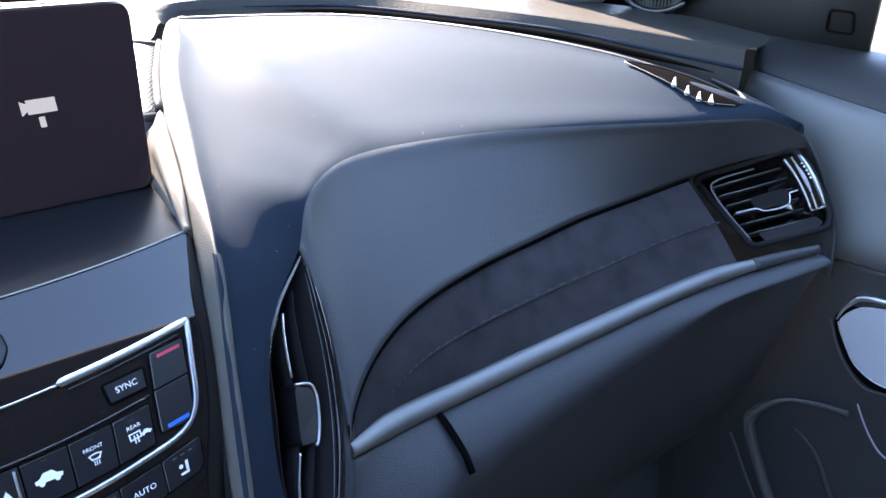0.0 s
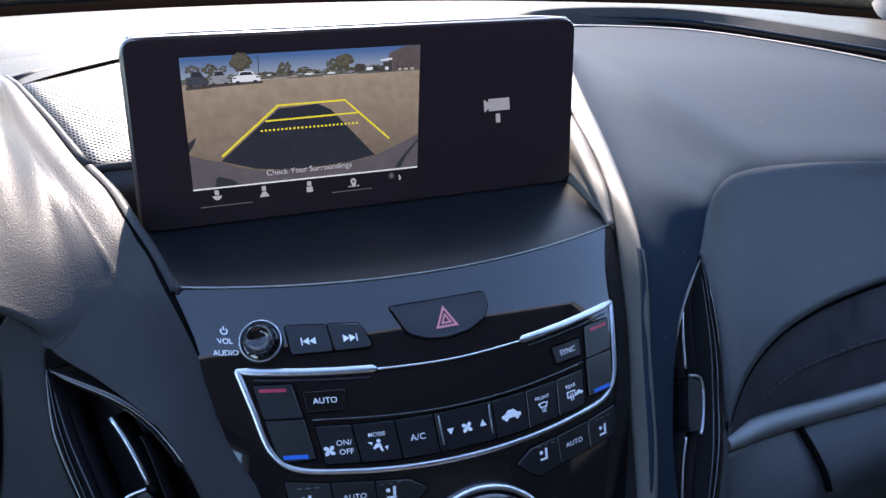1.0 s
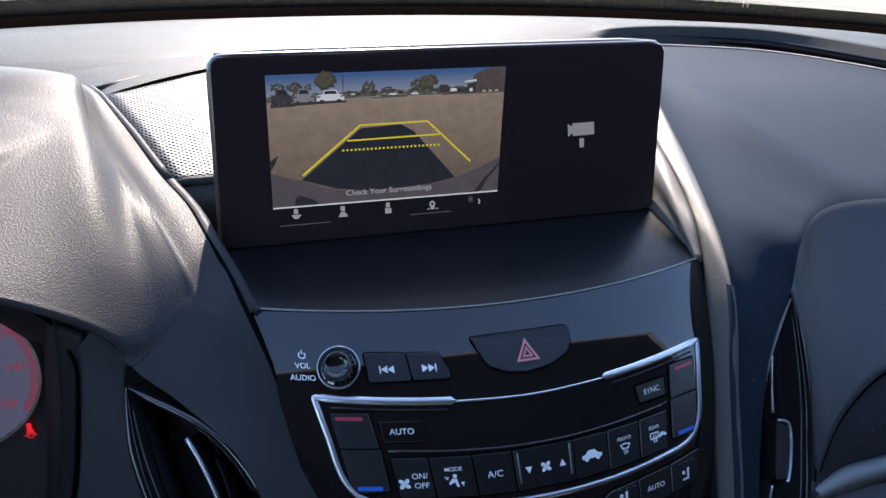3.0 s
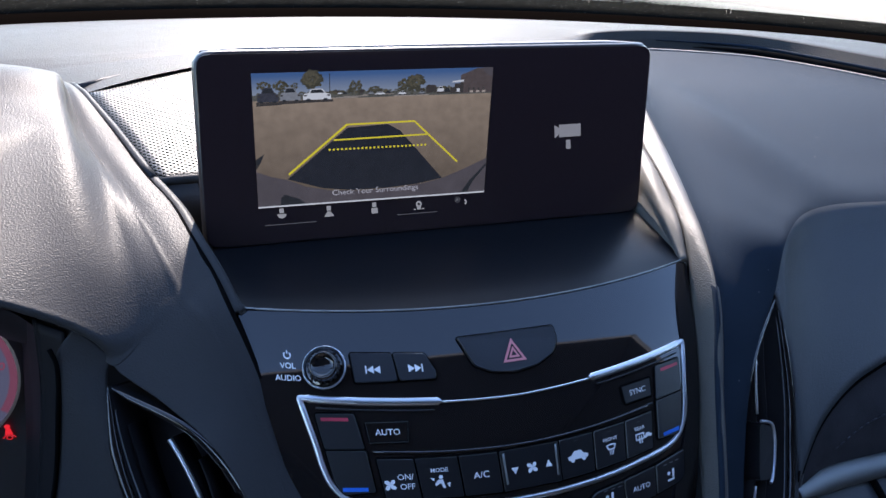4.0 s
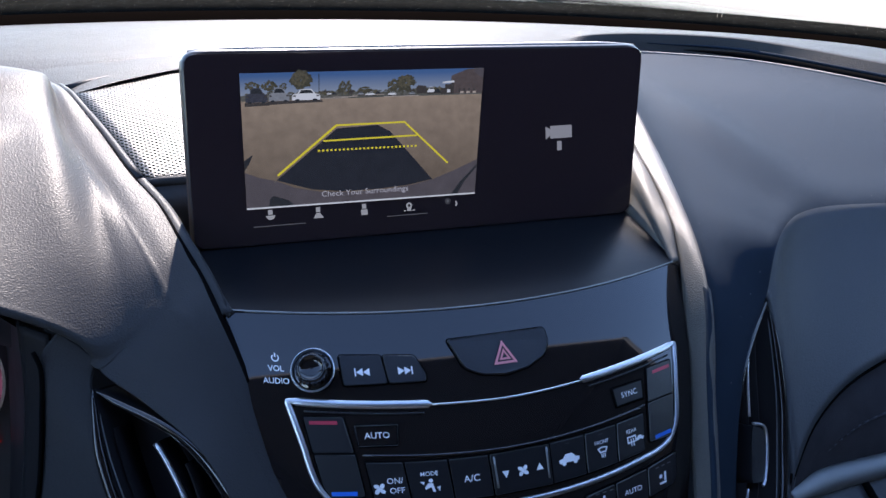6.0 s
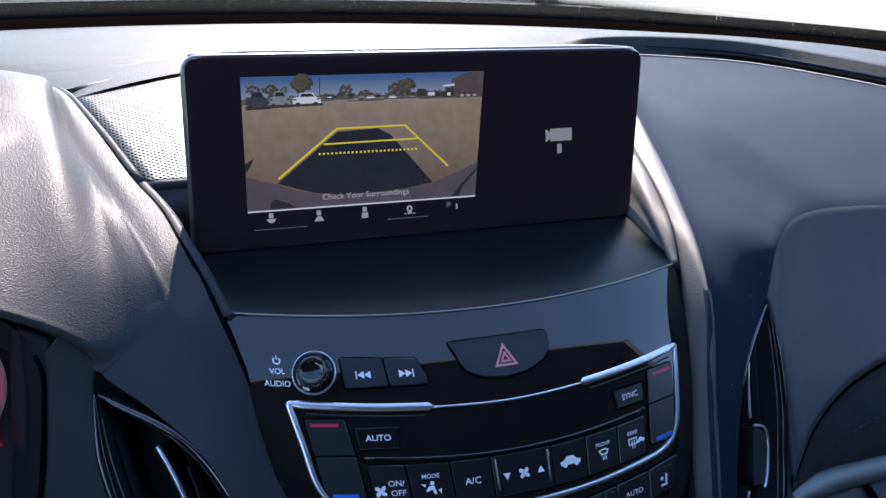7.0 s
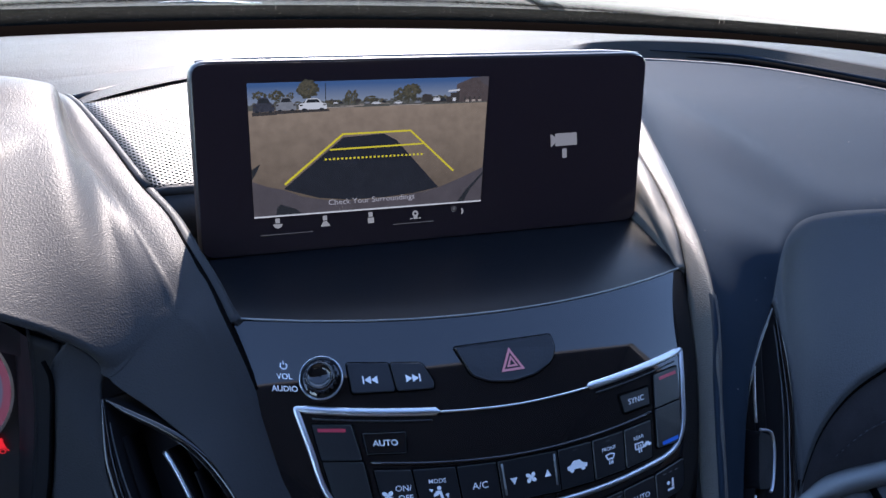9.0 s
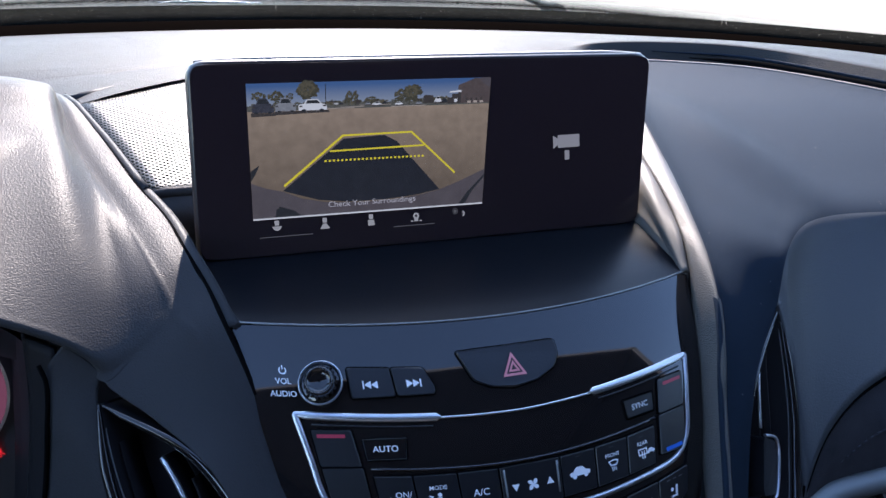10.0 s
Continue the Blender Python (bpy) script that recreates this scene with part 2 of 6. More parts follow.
hood = thing("car_bonnet", "pale grey painted car bonnet beyond the windshield", "car bonnet")
part("panel", grid_mesh([glass_row(0.770, 1.080, 0.92, 0.38, 0.24, drop=0.0), glass_row(0.86, 1.094, 0.93, 0.36, 0.15, drop=0.015), glass_row(1.05, 1.096, 0.93, 0.3, 0.1, drop=0.03), glass_row(1.3, 1.08, 0.92, 0.25, 0.08, drop=0.05),
                         glass_row(1.6, 1.04, 0.88, 0.22, 0.05, drop=0.08), glass_row(1.8, 0.97, 0.86, 0.22, 0.05, drop=0.1), glass_row(1.88, 0.80, 0.84, 0.22, 0.05, drop=0.1)]), PAINT, hood, "pale grey painted panel", thick=0.004)
for s in (-1, 1):
    part("crease", tube([(s * 0.42, 0.70, 1.096), (s * 0.46, 1.0, 1.096), (s * 0.46, 1.35, 1.070), (s * 0.42, 1.68, 1.015)], 0.012, 30, 10, 0.5), PAINT, hood, "raised edge pressed into the bonnet")

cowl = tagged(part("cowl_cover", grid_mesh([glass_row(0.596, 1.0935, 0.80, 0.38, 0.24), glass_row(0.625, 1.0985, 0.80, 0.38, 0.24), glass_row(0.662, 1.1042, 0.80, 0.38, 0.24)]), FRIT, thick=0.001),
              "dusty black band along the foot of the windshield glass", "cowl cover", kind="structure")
seal = tagged(part("trim", grid_mesh([glass_row(0.545, 1.080, 0.80, 0.38, 0.24), glass_row(0.560, 1.0865, 0.80, 0.38, 0.24), glass_row(0.594, 1.0942, 0.80, 0.38, 0.24), glass_row(0.600, 1.0925, 0.80, 0.38, 0.24), glass_row(0.61, 1.080, 0.80, 0.38, 0.24)]), RUBBER, thick=0.002), "dark brown rubber seal along the base of the windshield", "seal", kind="structure")
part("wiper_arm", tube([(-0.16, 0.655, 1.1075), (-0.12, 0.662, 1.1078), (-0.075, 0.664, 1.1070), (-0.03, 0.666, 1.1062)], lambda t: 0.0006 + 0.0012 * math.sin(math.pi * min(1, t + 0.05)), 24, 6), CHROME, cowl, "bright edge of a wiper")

glass = bpy.data.materials.new("clear_glass")
glass.use_nodes = True
gt = glass.node_tree
gt.nodes.remove(gt.nodes["Principled BSDF"])
clear, shine, blend, fres = (gt.nodes.new(k) for k in ("ShaderNodeBsdfTransparent", "ShaderNodeBsdfGlossy", "ShaderNodeMixShader", "ShaderNodeFresnel"))
clear.inputs["Color"].default_value = (0.95, 0.975, 0.955, 1)
shine.inputs["Roughness"].default_value = 0.0
fres.inputs["IOR"].default_value = 1.03
gt.links.new(fres.outputs[0], blend.inputs[0])
gt.links.new(clear.outputs[0], blend.inputs[1])
gt.links.new(shine.outputs[0], blend.inputs[2])
gt.links.new(blend.outputs[0], gt.nodes["Material Output"].inputs["Surface"])

pane = part("windshield", grid_mesh([glass_row(0.76, 1.035, 0.80, 0.38, 0.24), glass_row(0.45, 1.20, 0.78, 0.36, 0.2), glass_row(0.15, 1.38, 0.72, 0.30, 0.12), glass_row(-0.14, 1.54, 0.66, 0.2, 0.1)]), glass, thick=0.005)
pane.visible_shadow = False
tagged(pane, "clear raked windshield glass above the dashboard", "windshield", kind="structure")

# roof with an open sunroof, pillars, sides, rear and floor of the cabin
ROOF_Z = 1.56
SUNROOF = (0.70, -0.515, -0.18)          # half width, rear edge, front edge
sw, s0, s1 = SUNROOF
roof = join(box(-0.70, s1, ROOF_Z - 0.02, 0.70, -0.12, ROOF_Z + 0.02, 0.008), box(-0.84, -1.72, ROOF_Z - 0.006, 0.84, s0, ROOF_Z + 0.006, 0.003))
tagged(part("ceiling", roof, FABRIC), "grey fabric headliner with an open sunroof", "headliner", kind="structure")
tagged(part("floor", box(-0.84, -1.7, 0.40, 0.84, 0.75, 0.43), DARK), "dark cabin floor", "floor", kind="structure")
# unseen rear wall, closed without a window to keep reflections off the screen
back = box(-0.84, -1.74, 0.42, 0.84, -1.70, 1.58, 0.005)
tagged(part("wall_back", back, DARK), "unseen dark rear wall that closes the cabin", "rear trim", kind="structure")
tagged(part("wall_firewall", box(-0.84, 0.66, 0.42, 0.84, 0.70, 1.06, 0.005), DARK), "dark panel under the windshield", "bulkhead", kind="structure")
for s, name in ((-1, "pillar_driver"), (1, "pillar_passenger")):
    tagged(part(name, tube([(s * 0.80, 0.30, 0.98), (s * 0.765, 0.255, 1.10), (s * 0.710, 0.165, 1.25), (s * 0.655, -0.10, 1.55)], lambda t: 0.085 - 0.025 * t, 30, 16, 0.75), FABRIC),
           "grey fabric covered windshield pillar", "pillar", kind="structure")
    tagged(part("trim", tube([(s * 0.755, -0.52, 1.56), (s * 0.755, -1.0, 1.56), (s * 0.755, -1.7, 1.55)], 0.006, 20, 10), FABRIC), "grey fabric roof rail", "roof rail", kind="structure")
    lo, hi = sorted((s * 0.80, s * 0.84))
    if s < 0:
        wall = join(box(lo, -1.72, 1.02, hi, -1.36, 1.57), box(lo, -0.74, 1.02, hi, -0.62, 1.57), box(lo, -1.36, 1.02, hi, -0.74, 1.10), box(lo, -1.36, 1.50, hi, -0.74, 1.57))
    else:
        # window closed on this unseen side, so the screen mirrors no bright opening
        wall = box(lo, -1.72, 1.02, hi, -0.515, 1.57, 0.004)
    tagged(part("wall_pillar", wall, DARK), "unseen dark rear side wall, closed on the passenger side", "side trim", kind="structure")
    tagged(part("wall_side", box(min(s * 0.82, s * 0.86), -1.72, 0.42, max(s * 0.82, s * 0.86), 0.66, 1.05, 0.004), DARK), "dark inner body side", "body side", kind="structure")

# ---- the dashboard ----
dash = thing("dashboard", "black soft-touch car dashboard, dusty and sunlit from ahead", "dashboard")

# edge curves of the passenger side, from the foot of the centre stack up round to the outer end
GROOVE = [(0.083, -0.205, 0.905), (0.097, -0.165, 0.955), (0.106, -0.137, 0.985), (0.115, -0.110, 1.020), (0.1225, -0.088, 1.046), (0.1285, -0.068, 1.059),
          (0.1345, -0.047, 1.0655), (0.1425, -0.016, 1.0735), (0.1535, 0.025, 1.080), (0.176, 0.09, 1.0885), (0.212, 0.18, 1.0955), (0.255, 0.29, 1.090)]

PAD_TOP = [(0.091, -0.208, 0.905), (0.101, -0.177, 0.962), (0.108, -0.158, 0.985), (0.1145, -0.140, 1.008), (0.121, -0.123, 1.032), (0.128, -0.102, 1.0495), (0.138, -0.067, 1.0640),
           (0.153, -0.020, 1.0755), (0.1805, 0.067, 1.0922), (0.220, 0.165, 1.0988), (0.267, 0.29, 1.094), (0.345, 0.285, 1.0905), (0.4225, 0.245, 1.0893), (0.485, 0.146, 1.0866),
           (0.528, 0.040, 1.0805), (0.562, -0.038, 1.0685), (0.5945, -0.108, 1.0445), (0.628, -0.142, 1.024)]
CREST = [tuple(p) for p in spline(PAD_TOP[:11], 11)]
CREASE = [(0.119, -0.196, 0.895), (0.119, -0.174, 0.943), (0.124, -0.160, 0.970), (0.131, -0.147, 0.992), (0.148, -0.127, 1.012), (0.1742, -0.1035, 1.0258), (0.190, -0.086, 1.045),
          (0.210, -0.068, 1.050), (0.234, -0.052, 1.051), (0.263, -0.042, 1.050), (0.300, -0.041, 1.049), (0.350, -0.047, 1.0475), (0.400, -0.060, 1.046), (0.460, -0.083, 1.044),
          (0.510, -0.104, 1.042), (0.555, -0.119, 1.040), (0.600, -0.131, 1.035), (0.634, -0.147, 1.020)]

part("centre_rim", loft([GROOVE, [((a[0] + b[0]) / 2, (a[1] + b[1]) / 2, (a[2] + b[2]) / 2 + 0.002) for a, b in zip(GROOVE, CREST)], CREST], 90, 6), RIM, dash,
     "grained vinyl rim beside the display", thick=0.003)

def between(a, b, t, lift):
    return [tuple(v3(p).lerp(v3(q), t) + Vector((0, 0, lift(i / (len(a) - 1)) if callable(lift) else lift))) for i, (p, q) in enumerate(zip(a, b))]


SUEDE_TOP = [(0.165, -0.163, 0.930), (0.171, -0.158, 0.947), (0.190, -0.145, 0.962), (0.218, -0.133, 0.974), (0.250, -0.124, 0.980), (0.300, -0.112, 0.981), (0.360, -0.102, 0.980),
             (0.420, -0.0953, 0.981), (0.480, -0.0934, 0.9811), (0.530, -0.0982, 0.9855), (0.570, -0.1043, 0.9894), (0.605, -0.1225, 0.9985), (0.642, -0.150, 1.0085)]
PAD_ROWS = [PAD_TOP, between(PAD_TOP, CREASE, 0.12, lambda t: -0.002 if t < 0.55 else 0.001), between(PAD_TOP, CREASE, 0.5, lambda t: 0.0002 + 0.0078 * (t > 0.5)),
            between(PAD_TOP, CREASE, 0.84, lambda t: 0.0010 + 0.0045 * (t > 0.5)), CREASE]
FACE_ROWS = [between(CREASE[5:], SUEDE_TOP, 0.16, 0.0), between(CREASE[5:], SUEDE_TOP, 0.55, lambda t: 0.003 * min(1, t * 2)), SUEDE_TOP]
FACE_ROWS[0][0], FACE_ROWS[1][0] = (0.1765, -0.1125, 1.0120), (0.1735, -0.1350, 0.9760)      # set back behind the vent's frame
pad_along = [spline(c, 170) for c in PAD_ROWS]
face_along = [spline(c, 120) for c in FACE_ROWS]
pad_rows, face_rows = [], []
for i in range(171):
    k = max(0, i - 50)
    turn = [f[k] - pad_along[4][50 + k] + pad_along[4][i] for f in face_along]      # the skin runs on over the crease
    line = spline([c[i] for c in pad_along] + turn, 63)
    pad_rows.append(line[:37])
    if i >= 50:
        face_rows.append(line[36:])
face_bm = grid_mesh(face_rows)
for f in face_bm.faces:
    f.material_index = 1
skin = join(grid_mesh(pad_rows), face_bm)
bmesh.ops.remove_doubles(skin, verts=skin.verts[:], dist=0.00003)
for f in skin.faces:
    f.smooth = True
pad = part("passenger_pad", skin, SOFT, dash, "soft-touch passenger pad that turns down into the dashboard's face", thick=0.003)
pad.data.materials.append(FACE_SOFT)
# suede insert above the silver strip
STRIP = [(0.1655, -0.163, 0.930), (0.200, -0.152, 0.925), (0.250, -0.146, 0.920), (0.350, -0.145, 0.919), (0.450, -0.146, 0.919), (0.520, -0.154, 0.923), (0.570, -0.174, 0.931), (0.605, -0.194, 0.939)]
suede_top = [(p.x, p.y + 0.004, p.z - 0.001) for p in spline(SUEDE_TOP, 120)[:95:2]]
suede_low = [(p.x, p.y + 0.003, p.z) for p in spline(STRIP, 120)[:95:2]]
part("suede_insert", loft([suede_top, [(x, y - 0.003, z) for x, y, z in between(suede_top, suede_low, 0.5, 0)], suede_low], 94, 16), SUEDE, dash, "dark blue-black suede insert with a stitched seam")
part("suede_edge", tube([(p.x, p.y + 0.0012, p.z - 0.0022) for p in spline(SUEDE_TOP, 120)[4:95:3]], 0.0016, 80, 8), GAP, dash, "dark joint round the insert")
full = spline(STRIP, 84)
part("metal_strip", tube(full[:72], lambda t: 0.0042 + 0.0032 * min(1, t * 7) - 0.0006 * t - 0.0030 * max(0, t - 0.86) / 0.14, smooth=False, sides=16, squash=0.8), SATIN, dash, "satin silver trim strip")
# the silver strip runs on; its darker reflection is put into the colour
part("strip_end", tube(full[68:], lambda t: 0.0056 - 0.0026 * t, smooth=False, sides=16, squash=0.8), FACE_SOFT, dash, "end of the silver trim strip, coloured dark where its reflection dims")

# ledge and glove box below the strip
LEDGE = [[(x, y - 0.001, z - 0.005) for x, y, z in STRIP], [(0.15, -0.185, 0.895), (0.20, -0.176, 0.898), (0.250, -0.165, 0.902), (0.35, -0.160, 0.905), (0.45, -0.158, 0.908), (0.52, -0.166, 0.914), (0.57, -0.185, 0.923), (0.605, -0.203, 0.933)],
         [(0.14, -0.205, 0.868), (0.20, -0.188, 0.881), (0.250, -0.177, 0.887), (0.35, -0.169, 0.893), (0.45, -0.166, 0.899), (0.52, -0.174, 0.910), (0.57, -0.191, 0.919), (0.605, -0.207, 0.929)],
         [(0.14, -0.207, 0.835), (0.20, -0.189, 0.855), (0.250, -0.177, 0.862), (0.35, -0.168, 0.870), (0.45, -0.164, 0.880), (0.52, -0.165, 0.90), (0.57, -0.182, 0.91), (0.605, -0.198, 0.92)],
         [(0.14, -0.13, 0.72), (0.20, -0.13, 0.72), (0.250, -0.13, 0.72), (0.35, -0.13, 0.72), (0.45, -0.13, 0.72), (0.52, -0.13, 0.72), (0.57, -0.13, 0.72), (0.605, -0.13, 0.72)],
         [(0.14, 0.05, 0.60), (0.20, 0.05, 0.60), (0.250, 0.05, 0.60), (0.35, 0.05, 0.60), (0.45, 0.05, 0.60), (0.52, 0.05, 0.60), (0.57, 0.05, 0.60), (0.605, 0.05, 0.60)]]
glove = thing("glove_box", "black plastic glove box ledge below the silver strip", "glove box")
part("lid", loft(LEDGE, 70, 30), FACE_SOFT, glove, thick=0.003)
part("seam", tube([(0.236, -0.150, 0.916), (0.237, -0.1625, 0.908), (0.2380, -0.1745, 0.898), (0.2385, -0.1815, 0.888)], 0.0022, 16, 8), GAP, glove, "dark joint line")

part("vent_surround", loft([[(0.1768, -0.101, 1.0235), (0.1742, -0.118, 1.000), (0.1708, -0.134, 0.976), (0.1658, -0.149, 0.953), (0.155, -0.168, 0.930), (0.138, -0.192, 0.895)],
                            [(0.1770, -0.101, 1.028), (0.1760, -0.118, 1.003), (0.1735, -0.133, 0.978), (0.1700, -0.150, 0.954), (0.164, -0.168, 0.926), (0.146, -0.200, 0.880)]], 24, 3), FACE_SOFT, dash, thick=-0.002)

# shelf below the windshield: a lip behind the slot, a roll up, the lit top, the rear edge at the seal
LIP = [(-0.60, 0.02, 1.04), (-0.48, 0.12, 1.06), (-0.33, 0.14, 1.075), (-0.235, 0.130, 1.088), (-0.203, 0.1545, 1.0963), (-0.11, 0.2420, 1.0972), (0.0, 0.2690, 1.0969), (0.11, 0.2420, 1.0960), (0.19, 0.175, 1.0940),
       (0.235, 0.250, 1.097), (0.266, 0.309, 1.086), (0.347, 0.317, 1.080), (0.440, 0.284, 1.074), (0.502, 0.170, 1.070), (0.556, 0.066, 1.064), (0.588, -0.012, 1.055), (0.634, -0.079, 1.040)]
ROLL = [(-0.64, 0.05, 1.06), (-0.52, 0.18, 1.08), (-0.39, 0.26, 1.092), (-0.28, 0.265, 1.0985), (-0.21, 0.280, 1.0990), (-0.10, 0.315, 1.0990), (0.0, 0.325, 1.0990), (0.10, 0.320, 1.0990), (0.20, 0.315, 1.0995),
        (0.25, 0.325, 1.101), (0.276, 0.326, 1.1035), (0.355, 0.334, 1.1030), (0.4505, 0.2985, 1.1020), (0.517, 0.183, 1.0985), (0.568, 0.0725, 1.0938), (0.6005, -0.0035, 1.0885), (0.6525, -0.0690, 1.0770)]
BEAD = between(LIP, ROLL, 0.75, -0.001)[:10] + [(0.267, 0.316, 1.0965), (0.350, 0.327, 1.0945), (0.445, 0.2935, 1.0918), (0.5082, 0.1764, 1.0890), (0.5629, 0.0704, 1.0840), (0.5935, -0.0080, 1.0752), (0.6410, -0.0760, 1.0630)]
TOP = [(-0.70, 0.10, 1.08), (-0.57, 0.26, 1.094), (-0.42, 0.365, 1.097), (-0.31, 0.395, 1.0975), (-0.21, 0.415, 1.098), (-0.10, 0.428, 1.0985), (0.0, 0.430, 1.0985), (0.10, 0.430, 1.0985), (0.20, 0.428, 1.0985),
       (0.27, 0.425, 1.0985), (0.34, 0.418, 1.0985), (0.42, 0.395, 1.098), (0.51, 0.355, 1.0975), (0.60, 0.250, 1.098), (0.665, 0.115, 1.088), (0.697, 0.01, 1.077), (0.716, -0.047, 1.070)]
REAR = [(x, 0.562 - 0.38 * x * x - 0.48 * x ** 4, 1.0875) for x in (-0.78, -0.62, -0.45, -0.33, -0.22, -0.11, 0.0, 0.11, 0.22, 0.30, 0.38, 0.46, 0.55, 0.64, 0.70)] + [(0.76, 0.10, 1.083), (0.765, -0.035, 1.074)]
part("bead", tube(BEAD[11:], lambda t: 0.0004 + 0.0014 * min(1, 5 * t), 60, 8), SOFT, dash, "rounded edge along the defroster channel")
part("rear_shelf", loft([LIP, between(LIP, BEAD, 0.85, 0.0), BEAD, between(BEAD, ROLL, 0.2, 0.0002), between(BEAD, ROLL, 0.85, 0.0002), ROLL, between(ROLL, TOP, 0.3, 0.001), TOP, between(TOP, REAR, 0.6, 0.0), REAR], 120, 30), SHELF_VINYL, dash, "grained vinyl shelf below the windshield")
RIDGE = PAD_TOP[10:17]
LIP_R = LIP[10:]
part("windshield_slot", loft([RIDGE, between(RIDGE, LIP_R, 0.3, -0.010), between(RIDGE, LIP_R, 0.7, -0.011), LIP_R], 60, 12), VENT_BLACK, dash, "dark defroster channel", thick=0.002)
# pad's own skin; the paler material puts its sky sheen into the colour
part("crest", tube([(x, y + 0.0008, z - 0.0013) for x, y, z in RIDGE], 0.0027, 70, 8), FACE_SOFT, dash, "rolled back edge of the pad")
slot_path = spline([(x, y, z - 0.0034) for x, y, z in between(RIDGE, BEAD[10:], 0.80, 0.0)], 60)
part("defroster_vent", tube(slot_path[14:58], lambda t: 0.0005 + 0.0042 * min(1, 5 * t, 5 * (1 - t)), smooth=False, sides=10, squash=0.6), GAP, dash, "black defroster slot")
# little side window outlet with pale fins
OUT_A = [(0.5345, -0.028, 1.0735), (0.537, -0.071, 1.0642), (0.5445, -0.100, 1.0532), (0.571, -0.116, 1.0482)]
OUT_B = [(0.5375, -0.026, 1.0738), (0.562, -0.050, 1.0680), (0.578, -0.088, 1.0585), (0.584, -0.117, 1.0470)]
outlet = part("window_outlet", loft([OUT_A, between(OUT_A, OUT_B, 0.5, 0.0015), OUT_B], 24, 8), GAP, dash, "black slot with pale fins")
part("slot_edge", tube([(x, y, z + 0.0006) for x, y, z in OUT_B], 0.0007, 24, 6), BUTTON, outlet, "thin edge")
part("slot_edge", tube([(x, y, z + 0.0002) for x, y, z in OUT_A], 0.0006, 24, 6), DARK, outlet)
line = spline(OUT_A, 60)
for k in (24, 32, 39, 46):
    p = line[k]
    part("fin", tube([p, p + Vector((0.0050, 0.0030, 0.0058))], lambda u: 0.0024 - 0.0020 * u, 6, 6), WHITE_INK, outlet, "pale plastic fin")
part("dash_end", loft([[PAD_TOP[-2], PAD_TOP[-1], CREASE[-1], (0.643, -0.158, 1.003), (0.650, -0.170, 0.975), (0.652, -0.185, 0.940), (0.640, -0.195, 0.900)],
                       [(0.610, -0.095, 1.050), (0.645, -0.125, 1.028), (0.650, -0.130, 1.020), (0.656, -0.140, 1.0), (0.660, -0.150, 0.975), (0.662, -0.165, 0.94), (0.655, -0.175, 0.90)],
                       [(0.625, -0.05, 1.055), (0.652, -0.05, 1.04), (0.658, -0.05, 1.02), (0.662, -0.05, 1.0), (0.664, -0.05, 0.975), (0.666, -0.05, 0.94), (0.66, -0.05, 0.90)]], 30, 12), FACE_SOFT, dash, thick=-0.002)

# driver's side: the flank of the instrument hood runs down into the face round the vent
GROOVE_L = [(-0.083, -0.205, 0.905), (-0.097, -0.165, 0.955), (-0.107, -0.137, 0.985), (-0.118, -0.110, 1.020), (-0.1283, -0.088, 1.045), (-0.135, -0.066, 1.056),
            (-0.1427, -0.045, 1.065), (-0.1517, -0.012, 1.0715), (-0.166, 0.024, 1.0775), (-0.186, 0.085, 1.0873), (-0.209, 0.148, 1.0975), (-0.24, 0.25, 1.085)]
FLANK_MID = mirror_x([(0.119, -0.196, 0.895), (0.119, -0.174, 0.943), (0.126, -0.156, 0.977), (0.140, -0.135, 1.004), (0.160, -0.114, 1.018), (0.1768, -0.097, 1.0265), (0.172, -0.055, 1.053),
                      (0.177, -0.012, 1.069), (0.184, 0.028, 1.081), (0.198, 0.09, 1.091), (0.220, 0.172, 1.095), (0.25, 0.25, 1.08)])
VENT_OUT = mirror_x([(0.138, -0.192, 0.895), (0.155, -0.168, 0.930), (0.1665, -0.149, 0.953), (0.1743, -0.134, 0.976), (0.1807, -0.117, 1.000), (0.1835, -0.0965, 1.0262)])
SHOULDER = [(-0.234, -0.130, 0.880), (-0.222, -0.117, 0.930), (-0.2145, -0.107, 0.965), (-0.2083, -0.100, 0.995), (-0.2050, -0.097, 1.018), (-0.2035, -0.0922, 1.036)]
# the flat strip beside the groove ends in a crisp edge; beyond it a hollow deepens towards the driver and climbs to the hood's shoulder
STRIP_EDGE = [(p[0] - w, p[1] - 0.004, p[2]) for p, w in zip(GROOVE_L, (0.005, 0.006, 0.008, 0.010, 0.0115))]
LOW_EDGE = STRIP_EDGE + [(-0.1472, -0.0826, 1.0494)]
LOW_VENT = FLANK_MID[:5] + [(-0.1795, -0.0962, 1.0290)]


def lip_rows(x, lip, heights, back):
    """A front to back line of the hood at x: under its lip, the lip, over the crown and down behind."""
    y, z = lip
    row = [(x, y + 0.030, z - 0.004), (x, y, z), (x, y + 0.003, z + 0.0012)]
    return row + [(x - dx, yy, h) for yy, h, dx in zip((-0.055, -0.010, 0.030, 0.080, 0.125), heights, (0, 0.0005, 0.002, 0.006, 0.0105))] + [back]


def eased(a, b):
    """Two points between a and b that follow the lip, then the given rest."""
    return [tuple(v3(a).lerp(v3(b), f)) for f in (0.22, 0.36)]


